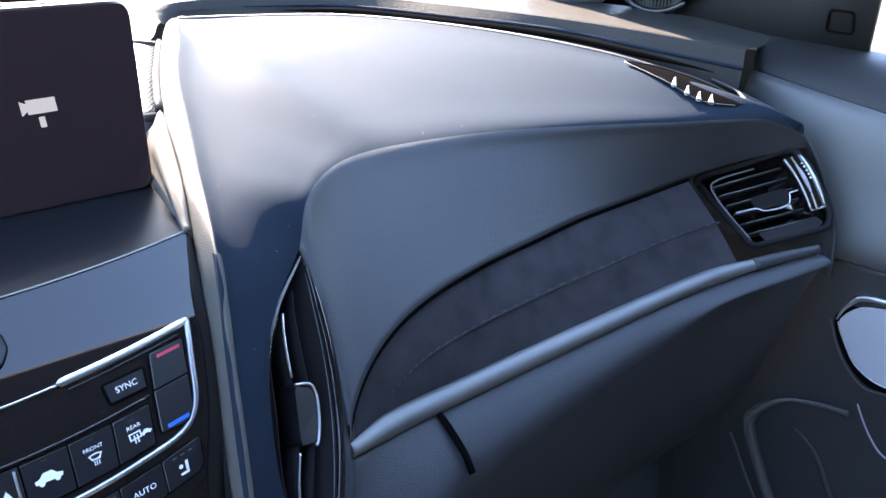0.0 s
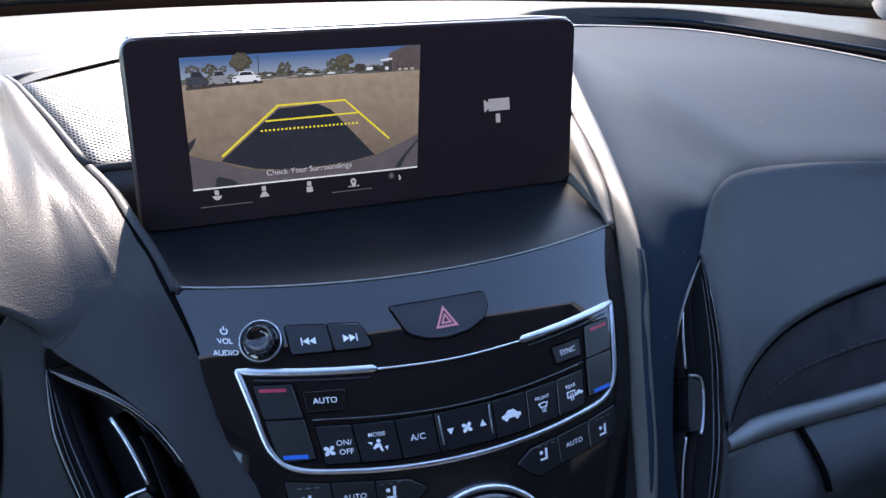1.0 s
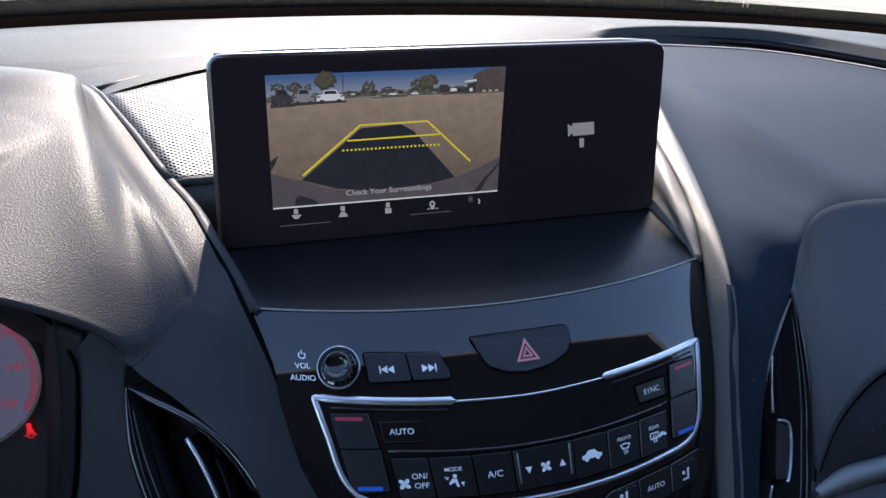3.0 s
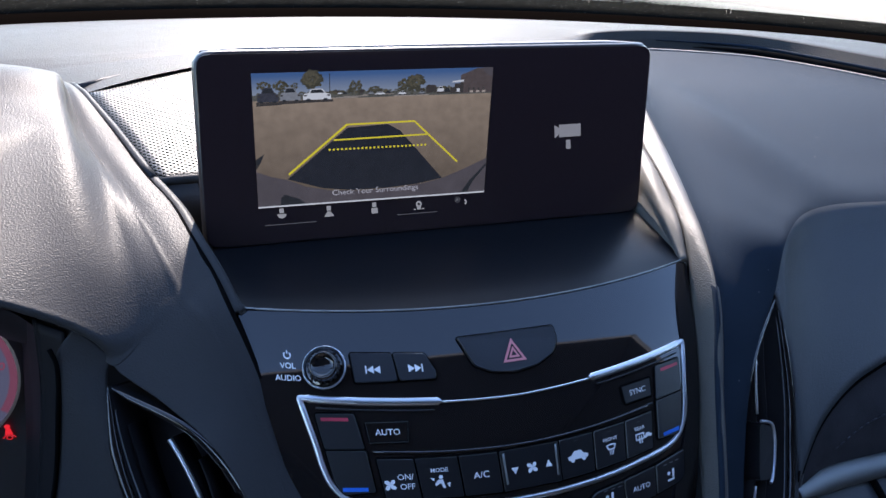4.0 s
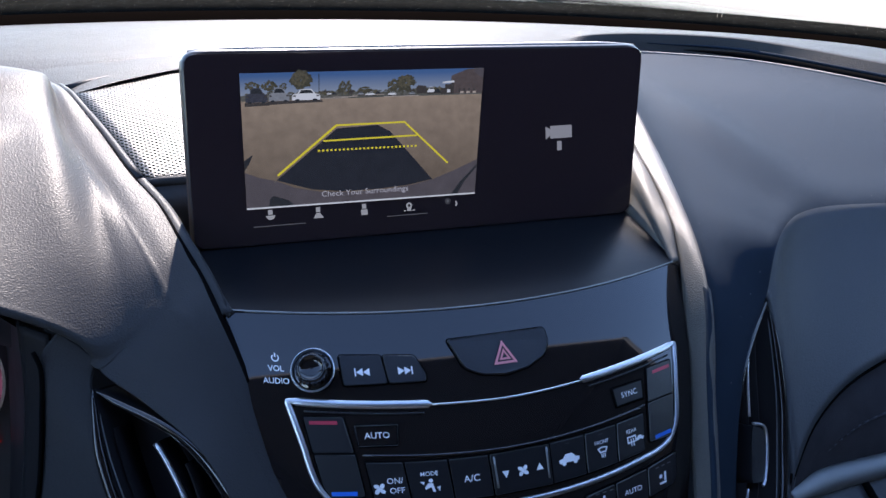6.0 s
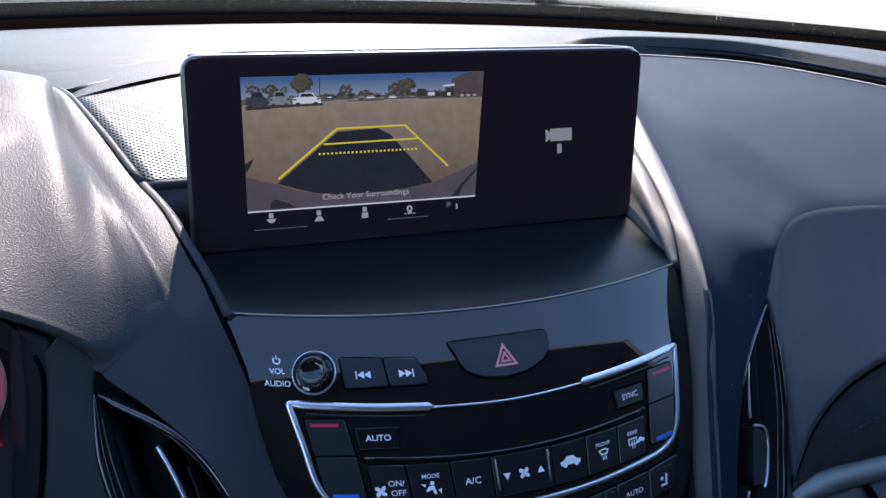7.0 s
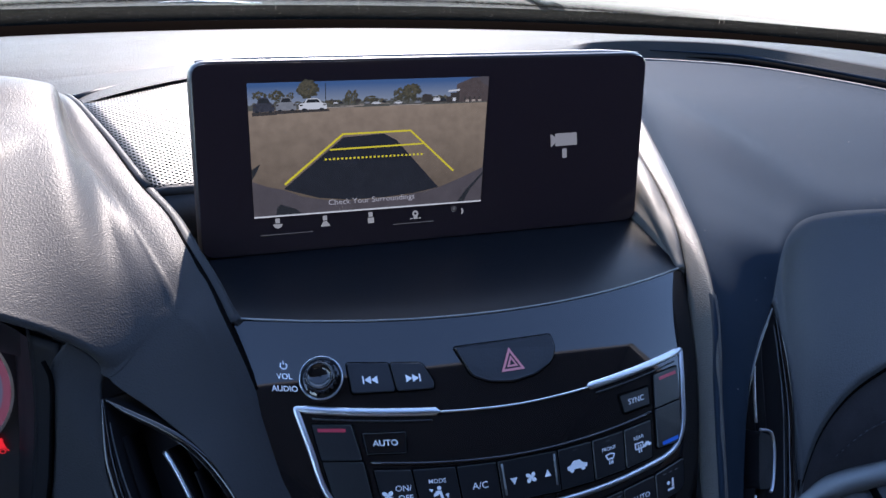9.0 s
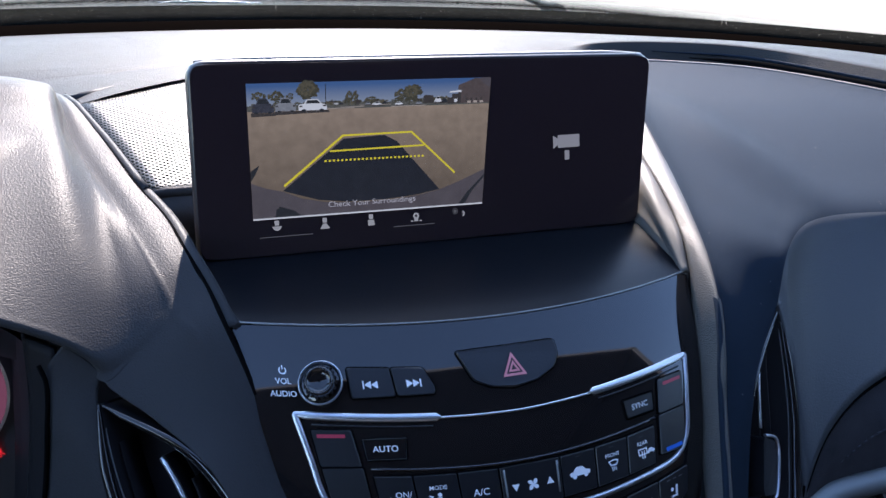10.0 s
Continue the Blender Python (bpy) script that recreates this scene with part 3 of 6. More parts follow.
G_UP = [GROOVE_L[5]] + eased(GROOVE_L[5], GROOVE_L[6]) + GROOVE_L[6:]
EDGE_UP = [(-0.1472, -0.0826, 1.0494)] + eased((-0.1472, -0.0826, 1.0494), (-0.1548, -0.0635, 1.0605)) + [
    (-0.1548, -0.0635, 1.0605), (-0.1654, -0.0310, 1.0690), (-0.1807, 0.0160, 1.0770), (-0.2019, 0.0765, 1.0869), (-0.2177, 0.1520, 1.0986), (-0.2450, 0.2500, 1.0820)]
HOLLOW = [(-0.1795, -0.0962, 1.0290), (-0.1780, -0.0938, 1.0325), (-0.1765, -0.0912, 1.0355), (-0.1750, -0.0650, 1.0540), (-0.1812, -0.0300, 1.0687), (-0.1915, 0.0180, 1.0833),
          (-0.2068, 0.0770, 1.0950), (-0.2187, 0.1450, 1.1015), (-0.2475, 0.2500, 1.0815)]
SHOULDER_UP = [(-0.1960, -0.0640, 1.0440), (-0.1912, -0.0900, 1.0470), (-0.1913, -0.0872, 1.0490), (-0.1930, -0.0600, 1.0655), (-0.1970, -0.0250, 1.0810), (-0.2020, 0.0200, 1.0935),
               (-0.2100, 0.0800, 1.1032), (-0.2175, 0.1350, 1.1110), (-0.2525, 0.2620, 1.0810)]
CROWN = [lip_rows(-0.2080, (-0.0900, 1.0572), (1.0710, 1.0868, 1.0970, 1.1055, 1.1130), (-0.256, 0.25, 1.085)),
         lip_rows(-0.2240, (-0.0900, 1.0658), (1.0760, 1.0885, 1.0980, 1.1085, 1.1172), (-0.263, 0.25, 1.090)),
         lip_rows(-0.2580, (-0.0880, 1.0778), (1.0865, 1.0975, 1.1060, 1.1155, 1.1215), (-0.299, 0.25, 1.098)),
         lip_rows(-0.3700, (-0.0820, 1.1000), (1.1050, 1.1115, 1.1165, 1.1220, 1.1245), (-0.411, 0.25, 1.100)),
         lip_rows(-0.5000, (-0.0840, 1.0750), (1.0865, 1.0960, 1.1010, 1.1060, 1.1080), (-0.541, 0.25, 1.080)),
         lip_rows(-0.6400, (-0.0900, 1.0000), (1.0280, 1.0430, 1.0500, 1.0570, 1.0600), (-0.670, 0.25, 1.050))]
mix_cols = lambda p, q, f, lift=0.0: [tuple(v3(a).lerp(v3(b), f) + Vector((0, 0, lift))) for a, b in zip(p, q)]
upper = [G_UP, mix_cols(G_UP, EDGE_UP, 0.5, 0.0006), mix_cols(G_UP, EDGE_UP, 0.90), EDGE_UP, mix_cols(EDGE_UP, HOLLOW, 0.10), mix_cols(EDGE_UP, HOLLOW, 0.62, 0.0008), HOLLOW,
         mix_cols(HOLLOW, SHOULDER_UP, 0.55, 0.0018), SHOULDER_UP] + CROWN
lower = [GROOVE_L[:6], mix_cols(GROOVE_L[:6], LOW_EDGE, 0.5, 0.0006), mix_cols(GROOVE_L[:6], LOW_EDGE, 0.90), LOW_EDGE, mix_cols(LOW_EDGE, LOW_VENT, 0.10), mix_cols(LOW_EDGE, LOW_VENT, 0.62), LOW_VENT]
STEP = 22
through_cols = [spline(k + u[1:], 156) for k, u in zip(lower, upper)]
low_cols = [k[:61] for k in through_cols]
up_cols = [k[60:] for k in through_cols] + [spline(k, 96) for k in upper[len(lower):]]


def eased_row(row, amount):
    """The row with the fold over the shoulder rounded off; the crisp strip edge before it stays."""
    pts = np.array([tuple(p) for p in row])
    bell = np.exp(-0.5 * (np.arange(-45, 46) / 16.0) ** 2)
    soft = np.stack([np.convolve(np.pad(pts[:, c], 45, mode="edge"), bell / bell.sum(), mode="valid") for c in range(3)], axis=1)
    j = np.arange(len(pts))
    w = np.clip((j - 88) / 32, 0, 1) * np.clip((275 - j) / 45, 0, 1) * amount
    return [Vector(p) for p in pts * (1 - w[:, None]) + soft * w[:, None]]


hood_bm = grid_mesh([eased_row(spline([k[i] for k in up_cols], STEP * (len(up_cols) - 1)), min(1.0, i / 16)) for i in range(97)])
a0, a1 = Vector((-0.276, -0.050)), Vector((-0.218, 0.046))
ad = (a1 - a0).normalized()
for v in hood_bm.verts:                      # a soft pressed line that fades out towards the shoulder
    q = Vector((v.co.x, v.co.y)) - a0
    along, across = q.dot(ad), ad.x * q.y - ad.y * q.x
    fade = max(0.0, min(1.0, (1 - along / (a1 - a0).length) * 1.6)) * max(0.0, min(1.0, (0.20 - v.co.y) / 0.1))
    v.co.z += 0.0050 * fade / (1 + math.exp(-max(-30, min(30, across / 0.0016)))) * math.exp(-max(0, across) / 0.16)
lower_flank = grid_mesh([spline([k[i] for k in low_cols], STEP * (len(low_cols) - 1)) for i in range(61)])
hood_bm = join(lower_flank, hood_bm)
bmesh.ops.remove_doubles(hood_bm, verts=hood_bm.verts[:], dist=0.00004)
bmesh.ops.recalc_face_normals(hood_bm, faces=hood_bm.faces[:])
if sum(f.normal.z for f in hood_bm.faces) < 0:
    bmesh.ops.reverse_faces(hood_bm, faces=hood_bm.faces[:])
for f in hood_bm.faces:
    f.smooth = True
part("groove", tube([(x + 0.0008, y, z + 0.0008) for x, y, z in GROOVE_L[3:11]], lambda t: 0.0019 - 0.0008 * min(1, t * 1.6), 60, 8), GAP, dash, "dark groove between the hood and the display pocket")
part("instrument_hood", hood_bm, LEATHER, dash, "grained vinyl instrument hood", thick=-0.002)
# face between the vent and the cluster's joint
TUCK = [(-0.1805, -0.0944, 1.0315), (-0.1880, -0.0912, 1.0405), (-0.1950, -0.0888, 1.0470)]
part("hood_flank", loft([VENT_OUT[:6] + TUCK[:1], [tuple(v3(p).lerp(v3(q), 0.55)) for p, q in zip(VENT_OUT[:6], SHOULDER[:6])] + TUCK[1:2],
                         [(x, y + 0.001, z) for x, y, z in SHOULDER[:6]] + TUCK[2:]], 60, 16), LEATHER, dash, thick=-0.002)

# cluster recess, glass dial
cluster = thing("instrument_cluster", "instrument cluster with a black speedometer dial in a silver ring", "instrument cluster")
REC = [[(-0.1985, -0.0855, 1.044), (-0.2020, -0.0940, 1.010), (-0.2085, -0.1015, 0.975), (-0.2172, -0.1125, 0.935), (-0.230, -0.1265, 0.88)],
       [(-0.2110, -0.077, 1.046), (-0.2130, -0.082, 1.010), (-0.2185, -0.090, 0.975), (-0.227, -0.098, 0.935), (-0.240, -0.11, 0.88)],
       [(-0.222, -0.030, 1.045), (-0.226, -0.030, 1.010), (-0.230, -0.030, 0.975), (-0.239, -0.030, 0.935), (-0.250, -0.04, 0.88)],
       [(-0.235, 0.028, 1.045), (-0.239, 0.028, 1.010), (-0.244, 0.028, 0.975), (-0.249, 0.028, 0.935), (-0.254, 0.028, 0.88)]]
part("recess_edge", loft(REC[:2], 30, 6), VENT_BLACK, cluster, thick=-0.002)
part("recess_wall", loft(REC[1:], 30, 24), VENT_BLACK, cluster, "black wall of the recess", thick=-0.002)
part("backplate", box(-0.52, 0.028, 0.84, -0.225, 0.034, 1.10, 0.002), DARK, cluster)
DIAL = (-0.304, 0.9655)


def on_dial(x, y, h):
    return (DIAL[0] + x, 0.027 - h, DIAL[1] + y)


part("dial_ring", laid(ring_shape(0.0325, 0.0550, 64), on_dial, 0.004), material("lit_silver", (0.19, 0.19, 0.30), emit=0.055), cluster, "pale silver outer ring with red figures")
part("dial_rim", laid(ring_shape(0.0545, 0.0562, 64), on_dial, 0.006), CHROME, cluster)
part("dial_rim", laid(ring_shape(0.0320, 0.0334, 64), on_dial, 0.006), CHROME, cluster)
face = part("dial_face", laid(ring_shape(0.0, 0.0322, 64), on_dial, 0.003), GLOSS, cluster, "black speedometer face")
for n, words in enumerate(("120", "140", "160", "180", "200", "220", "240", "260")):
    a = radians(84 - 16.5 * n)
    part("numeral", laid(moved(text_outline(words, 0.0033), 0.0235 * math.cos(a), 0.0243 * math.sin(a)), on_dial, 0.0036), WHITE_INK, face)
    for k in (0, 0.5):
        b = radians(84 - 16.5 * (n + k))
        bm = flat_shape([(0.0290, -0.0004), (0.0313, -0.0004), (0.0313, 0.0004), (0.0290, 0.0004)])
        bmesh.ops.rotate(bm, verts=bm.verts[:], matrix=Matrix.Rotation(b, 3, "Z"))
        part("tick", laid(bm, on_dial, 0.0036), WHITE_INK, face)
part("unit", laid(moved(text_outline("km/h", 0.0036), 0.0045, 0.018), on_dial, 0.0036), WHITE_INK, face)
bm = flat_shape([(-0.02, -0.0165), (0.009, 0.0045), (0.0098, 0.0036), (-0.018, -0.0185)])
part("needle", laid(bm, on_dial, 0.0065), material("needle_red", (0.75, 0.02, 0.03), emit=0.28), face, "red pointer")
LIT_RED = material("lit_red", (0.55, 0.07, 0.13), emit=0.06)
for words, px, pz in (("120", 0.040, 0.0245), ("140", 0.0425, 0.0005), ("160", 0.033, -0.0245)):
    part("numeral", laid(moved(text_outline(words, 0.0052, 0.2), px, pz), on_dial, 0.0046), LIT_RED, cluster, "red figures")
part("red_band", laid(ring_shape(0.0500, 0.0545, 40, -36, 42), on_dial, 0.0045), material("lit_band", (0.40, 0.12, 0.20), emit=0.05), cluster, "dull red band at the ring's rim")
lamp = join(moved(ring_shape(0.0, 0.0017, 12), 0.0, 0.0052), flat_shape([(-0.0022, -0.001), (0.0024, -0.001), (0.0014, 0.0038), (-0.0012, 0.0038)]), flat_shape([(-0.0040, -0.0030), (-0.0034, -0.0034), (-0.0008, -0.0010), (-0.0014, -0.0006)]), flat_shape([(0.0040, -0.0030), (0.0034, -0.0034), (0.0008, -0.0010), (0.0014, -0.0006)]), moved(ring_shape(0.0012, 0.0018, 12), 0.0, -0.0032))
part("warning_lamp", laid(moved(lamp, 0.0410, -0.0495), on_dial, 0.001), material("lamp_red", (0.9, 0.02, 0.03), emit=0.12), cluster, "lit red warning light")
part("joint_line", tube([(-0.2057, -0.0920, 1.0395), (-0.2038, -0.0935, 1.0329), (-0.2039, -0.0957, 1.0248), (-0.2052, -0.0980, 1.0152), (-0.2079, -0.1003, 0.9975), (-0.2108, -0.1040, 0.9805), (-0.2152, -0.1082, 0.9631), (-0.2230, -0.1175, 0.9300)], 0.0010, 30, 6), GAP, cluster, "dark joint line")
part("visor", loft([[(-0.52, -0.066, 1.060), (-0.37, -0.064, 1.092), (-0.258, -0.068, 1.066), (-0.222, -0.070, 1.048), (-0.203, -0.078, 1.030)], [(-0.52, -0.01, 1.045), (-0.37, -0.01, 1.065), (-0.262, -0.01, 1.043), (-0.235, -0.02, 1.030), (-0.214, -0.05, 1.015)],
                    [(-0.52, 0.018, 1.005), (-0.36, 0.018, 1.018), (-0.2925, 0.018, 1.0096), (-0.2667, 0.018, 1.0023), (-0.2507, 0.018, 0.9868)]], 40, 14), VENT_BLACK, cluster, "dark visor above the dial")

# ---- centre stack ----
STACK_Z = [1.07, 1.045, 1.034, 1.024, 1.014, 1.004, 0.984, 0.965, 0.93, 0.88, 0.80]
STACK_Y = [-0.085, -0.1105, -0.122, -0.1315, -0.1405, -0.148, -0.161, -0.172, -0.188, -0.206, -0.225]


fine_z = np.linspace(0.80, 1.07, 271)
raw_y = np.interp(fine_z, STACK_Z[::-1], STACK_Y[::-1])
kernel = np.hanning(31) / np.hanning(31).sum()
fine_y = np.convolve(np.pad(raw_y, 15, mode="reflect", reflect_type="odd"), kernel, mode="valid")


def on_stack(x, z, h=0.0):
    """The centre stack's bowed face: x across, z height, h proud of it."""
    y = float(np.interp(z, fine_z, fine_y)) + 1.6 * x * x
    dz = (float(np.interp(z + 0.002, fine_z, fine_y)) - float(np.interp(z - 0.002, fine_z, fine_y))) / 0.004
    n = Vector((3.2 * x, -1.0, dz)).normalized()
    return Vector((x, y, z)) + n * h


stack = thing("centre_stack", "gloss black bowed centre stack fascia", "centre console")
rows = []
for i in range(61):
    z = 0.80 + (1.0460 - 0.80) * i / 60
    half = float(np.interp(z, [0.80, 0.905, 0.955, 0.985, 1.02, 1.045], [0.066, 0.083, 0.097, 0.106, 0.115, 0.1225]))
    rows.append([on_stack((half + (0.0036 if j < 20 else -0.0008) * abs(j / 20 - 1)) * (2 * j / 40 - 1), z) for j in range(41)])
def crisp(bm):
    """The same mesh with its rim shaded as a sharp edge."""
    for e in bm.edges:
        if e.is_boundary:
            e.smooth = False
    return bm


part("fascia", crisp(grid_mesh(rows)), GLOSS, stack, thick=0.0025)
part("upper_edge", tube([on_stack(-0.1258 + 0.2473 * j / 40, 1.0459, 0.0004) for j in range(41)], 0.0006, smooth=False, sides=6), SATIN, stack, "thin edge line")

# shelf and pocket the display stands in
SHELF = [[on_stack(0.1225 * (2 * j / 12 - 1), 1.0464, -0.0002) for j in range(13)],
         [(0.1225 * (2 * j / 12 - 1), -0.095 + 1.3 * (0.1225 * (2 * j / 12 - 1)) ** 2, 1.0480) for j in range(13)],
         [(0.125 * (2 * j / 12 - 1), -0.060 + 0.5 * (0.125 * (2 * j / 12 - 1)) ** 2, 1.0505) for j in range(13)],
         [(0.128 * (2 * j / 12 - 1), -0.022, 1.0515) for j in range(13)], [(0.132 * (2 * j / 12 - 1), 0.03, 1.050) for j in range(13)]]
SHELF = [[(x * (1.04 if x < 0 else 1.0), y, z) for x, y, z in row] for row in SHELF]
part("shelf", crisp(loft(SHELF, 40, 30)), SHELF_BLACK, dash, "smooth black shelf in front of the display", thick=-0.003)
for s in (-1, 1):
    if s > 0:
        wall_top = [(p[0] - 0.0022, p[1], p[2] - 0.0008) for p in GROOVE[4:9]]
        lip = [(0.1200, -0.088, 1.0458), (0.1228, -0.070, 1.0545), (0.1270, -0.049, 1.0632), (0.1325, -0.025, 1.0705), (0.1440, 0.012, 1.0750)]
    else:
        wall_top = [(p[0] + 0.0020, p[1], p[2] - 0.0008) for p in GROOVE_L[4:9]]
        lip = [(p[0] + 0.0046, p[1], p[2] - 0.0004) for p in GROOVE_L[4:9]]
    if s > 0:
        wall_mid = [(0.1215, -0.087, 1.0455), (0.1235, -0.066, 1.052), (0.1275, -0.042, 1.058), (0.133, -0.01, 1.063), (0.139, 0.02, 1.065)]
        wall_low = [(0.1210, -0.087, 1.0445), (0.1220, -0.066, 1.048), (0.124, -0.042, 1.0495), (0.128, -0.01, 1.0495), (0.135, 0.02, 1.0495)]
    else:
        wall_mid = [(x + 0.0016, y, max(z - 0.006, 1.0455)) for x, y, z in lip]
        wall_low = [(x + 0.0022, y, min(z - 0.002, 1.0480)) for x, y, z in lip]
    # the lit right side takes the paler vinyl, the left the dark one
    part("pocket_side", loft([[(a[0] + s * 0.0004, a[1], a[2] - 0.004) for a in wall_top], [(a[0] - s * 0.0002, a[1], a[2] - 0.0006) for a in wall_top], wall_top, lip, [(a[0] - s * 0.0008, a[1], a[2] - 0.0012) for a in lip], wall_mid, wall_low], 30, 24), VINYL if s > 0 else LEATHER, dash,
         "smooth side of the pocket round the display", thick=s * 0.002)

# perforated speaker deck behind the display
def perforated():
    m = material("perforated_vinyl", (0.030, 0.029, 0.029), 0.42, grain=0.0)
    nt = m.node_tree
    b = nt.nodes["Principled BSDF"]
    tc = nt.nodes.new("ShaderNodeTexCoord")
    mp = nt.nodes.new("ShaderNodeMapping")
    mp.inputs["Rotation"].default_value = (0, 0, radians(40))
    nt.links.new(tc.outputs["Object"], mp.inputs["Vector"])
    v = nt.nodes.new("ShaderNodeTexVoronoi")
    v.voronoi_dimensions = "2D"
    v.inputs["Scale"].default_value, v.inputs["Randomness"].default_value = 330, 0.0
    nt.links.new(mp.outputs[0], v.inputs["Vector"])
    r = nt.nodes.new("ShaderNodeMapRange")
    r.inputs["From Min"].default_value, r.inputs["From Max"].default_value = 0.27, 0.36
    nt.links.new(v.outputs["Distance"], r.inputs["Value"])
    mix = nt.nodes.new("ShaderNodeMix")
    mix.data_type = "RGBA"
    mix.inputs["A"].default_value, mix.inputs["B"].default_value = (0.001, 0.001, 0.001, 1), (0.0185, 0.0182, 0.0176, 1)
    nt.links.new(r.outputs[0], mix.inputs["Factor"])
    nt.links.new(mix.outputs["Result"], b.inputs["Base Color"])
    dull = nt.nodes.new("ShaderNodeMath")
    dull.operation = "MULTIPLY"
    dull.inputs[1].default_value = 0.18
    nt.links.new(r.outputs[0], dull.inputs[0])
    nt.links.new(dull.outputs[0], b.inputs["Specular IOR Level"])
    bump = nt.nodes.new("ShaderNodeBump")
    bump.inputs["Strength"].default_value, bump.inputs["Distance"].default_value = 0.5, 0.0006
    nt.links.new(r.outputs[0], bump.inputs["Height"])
    nt.links.new(bump.outputs[0], b.inputs["Normal"])
    return m


spk = thing("speaker_grille", "perforated grey speaker grille in the dashboard behind the display", "speaker grille")
rows = []
for i in range(33):
    t = i / 32
    row = []
    for j in range(41):
        u = 2 * j / 40 - 1
        y = 0.024 + (0.285 - 0.024) * t - 2.9 * (0.2 * u * t) ** 2 * t - 0.004 * (1 - t) * (-u if u < 0 else 0)
        left = float(np.interp(y, [0.02, 0.085, 0.148, 0.20, 0.28], [0.158, 0.180, 0.203, 0.222, 0.240]))
        right = float(np.interp(y, [0.025, 0.09, 0.18, 0.29], [0.1535, 0.176, 0.212, 0.255])) - 0.005
        z_left = float(np.interp(y, [0.02, 0.085, 0.148, 0.27], [1.0762, 1.0868, 1.0962, 1.0958]))
        z_right = float(np.interp(y, [0.02, 0.09, 0.18, 0.27], [1.0785, 1.0872, 1.0942, 1.0962]))
        f = (u + 1) / 2
        row.append(Vector((-left * (1 - f) + right * f, y, z_left * (1 - f) + z_right * f - 0.001 * (1 - u * u))))
    rows.append(row)
part("mesh_panel", grid_mesh(rows), perforated(), spk, "perforated panel", thick=0.002)
part("rim", tube([r[0] + Vector((-0.0025, 0, 0.0004)) for r in rows[::2]], 0.0028, smooth=False, sides=8), LEATHER, spk, "smooth rim of the perforated panel")
part("rim", tube([r[-1] + Vector((0.0025, 0, 0.0004)) for r in rows[::2]], 0.0028, smooth=False, sides=8), LEATHER, spk)
part("rim", tube([p + Vector((0, 0.0012, -0.0008)) for p in rows[-1][::2]], 0.0032, smooth=False, sides=8), LEATHER, spk)
part("pocket_lip", tube([rows[0][0] + Vector((0, 0, -0.002))] + [Vector((p.x, p.y, p.z - 0.001)) for p in rows[0][1:-1:3]] + [rows[0][-1] + Vector((0, 0, -0.002))], 0.003, smooth=False, sides=8), LEATHER, spk)
part("pocket_back", grid_mesh([[Vector((p.x, p.y, p.z - 0.002)) for p in rows[0]], [Vector((p.x * 0.97, p.y - 0.004, 1.048)) for p in rows[0]]]), DARK, spk, thick=0.002)

# ---- display ----
TILT_Y = 0.27


def on_screen(x, z, h=0.0):
    n = Vector((0, -1, TILT_Y)).normalized()
    return Vector((x, (z - 1.15) * TILT_Y, z)) + n * h


# brownish base lift puts the glare veiling the black glass into its colour
SCREEN_GLASS = material("screen_glass_veiled", (0.0200, 0.0130, 0.0150), 0.14, spec=0.40, wear=0.04)
LIT_EDGE = material("lit_edge_plastic", (0.16, 0.155, 0.15), 0.45, spec=0.4, wear=0.04)
display = thing("display_screen", "wide black dashboard display showing a reversing camera view", "screen")
outline = rounded([(-0.1375, 1.050), (0.1265, 1.050), (0.1365, 1.1515), (-0.1345, 1.1515)], 0.010)
def rounded_plate(points, steps, place):
    """A plate whose rim is turned over in steps of (depth, inset)."""
    ctr = Vector((sum(p[0] for p in points) / len(points), sum(p[1] for p in points) / len(points)))
    rows = []
    for h, inset in steps:
        rows.append([place(*(Vector(p) - (Vector(p) - ctr).normalized() * inset), h) for p in points])
    bm = grid_mesh(rows, True)
    bm.verts.ensure_lookup_table()
    bm.faces.new(bm.verts[-len(points):])
    return bm


part("housing", rounded_plate(outline, ((-0.016, 0.004), (-0.014, 0.0012), (-0.010, 0.0), (-0.0055, 0.0), (-0.0028, 0.0007), (-0.0010, 0.0020), (0.0, 0.0045)), on_screen), HOUSING, display, "black housing with rounded corners")
# pale bar puts sunlight on the black housing's top rim into colour
part("top_edge", tube([on_screen(-0.1300 + 0.2620 * i / 20, 1.1508, -0.0058) for i in range(21)], lambda t: 0.0007 + 0.0018 * min(1, t * 12, (1 - t) * 12), smooth=False, sides=10), LIT_EDGE, display, "sunlit top edge of the black housing, as a pale bar")
part("glass_front", slab(rounded([(-0.1355, 1.052), (0.1250, 1.052), (0.1345, 1.149), (-0.1325, 1.149)], 0.007), 0.0, 0.0008, on_screen, 0.0003), SCREEN_GLASS, display, "glossy black screen glass")

# ---- climate controls and switches on the centre stack ----
def tilted(cx, cz, k=0.78):
    """Carries a flat drawing, centred on the stack at cx, cz, onto its face."""
    return lambda x, y, h: on_stack(cx + x, cz + y * k, h)


climate = thing("climate_panel", "gloss black climate control panel framed in satin chrome", "climate control")


def fine(points, n=10):
    return [(p.x, p.y) for p in spline([(x, z, 0) for x, z in points], n * (len(points) - 1))]


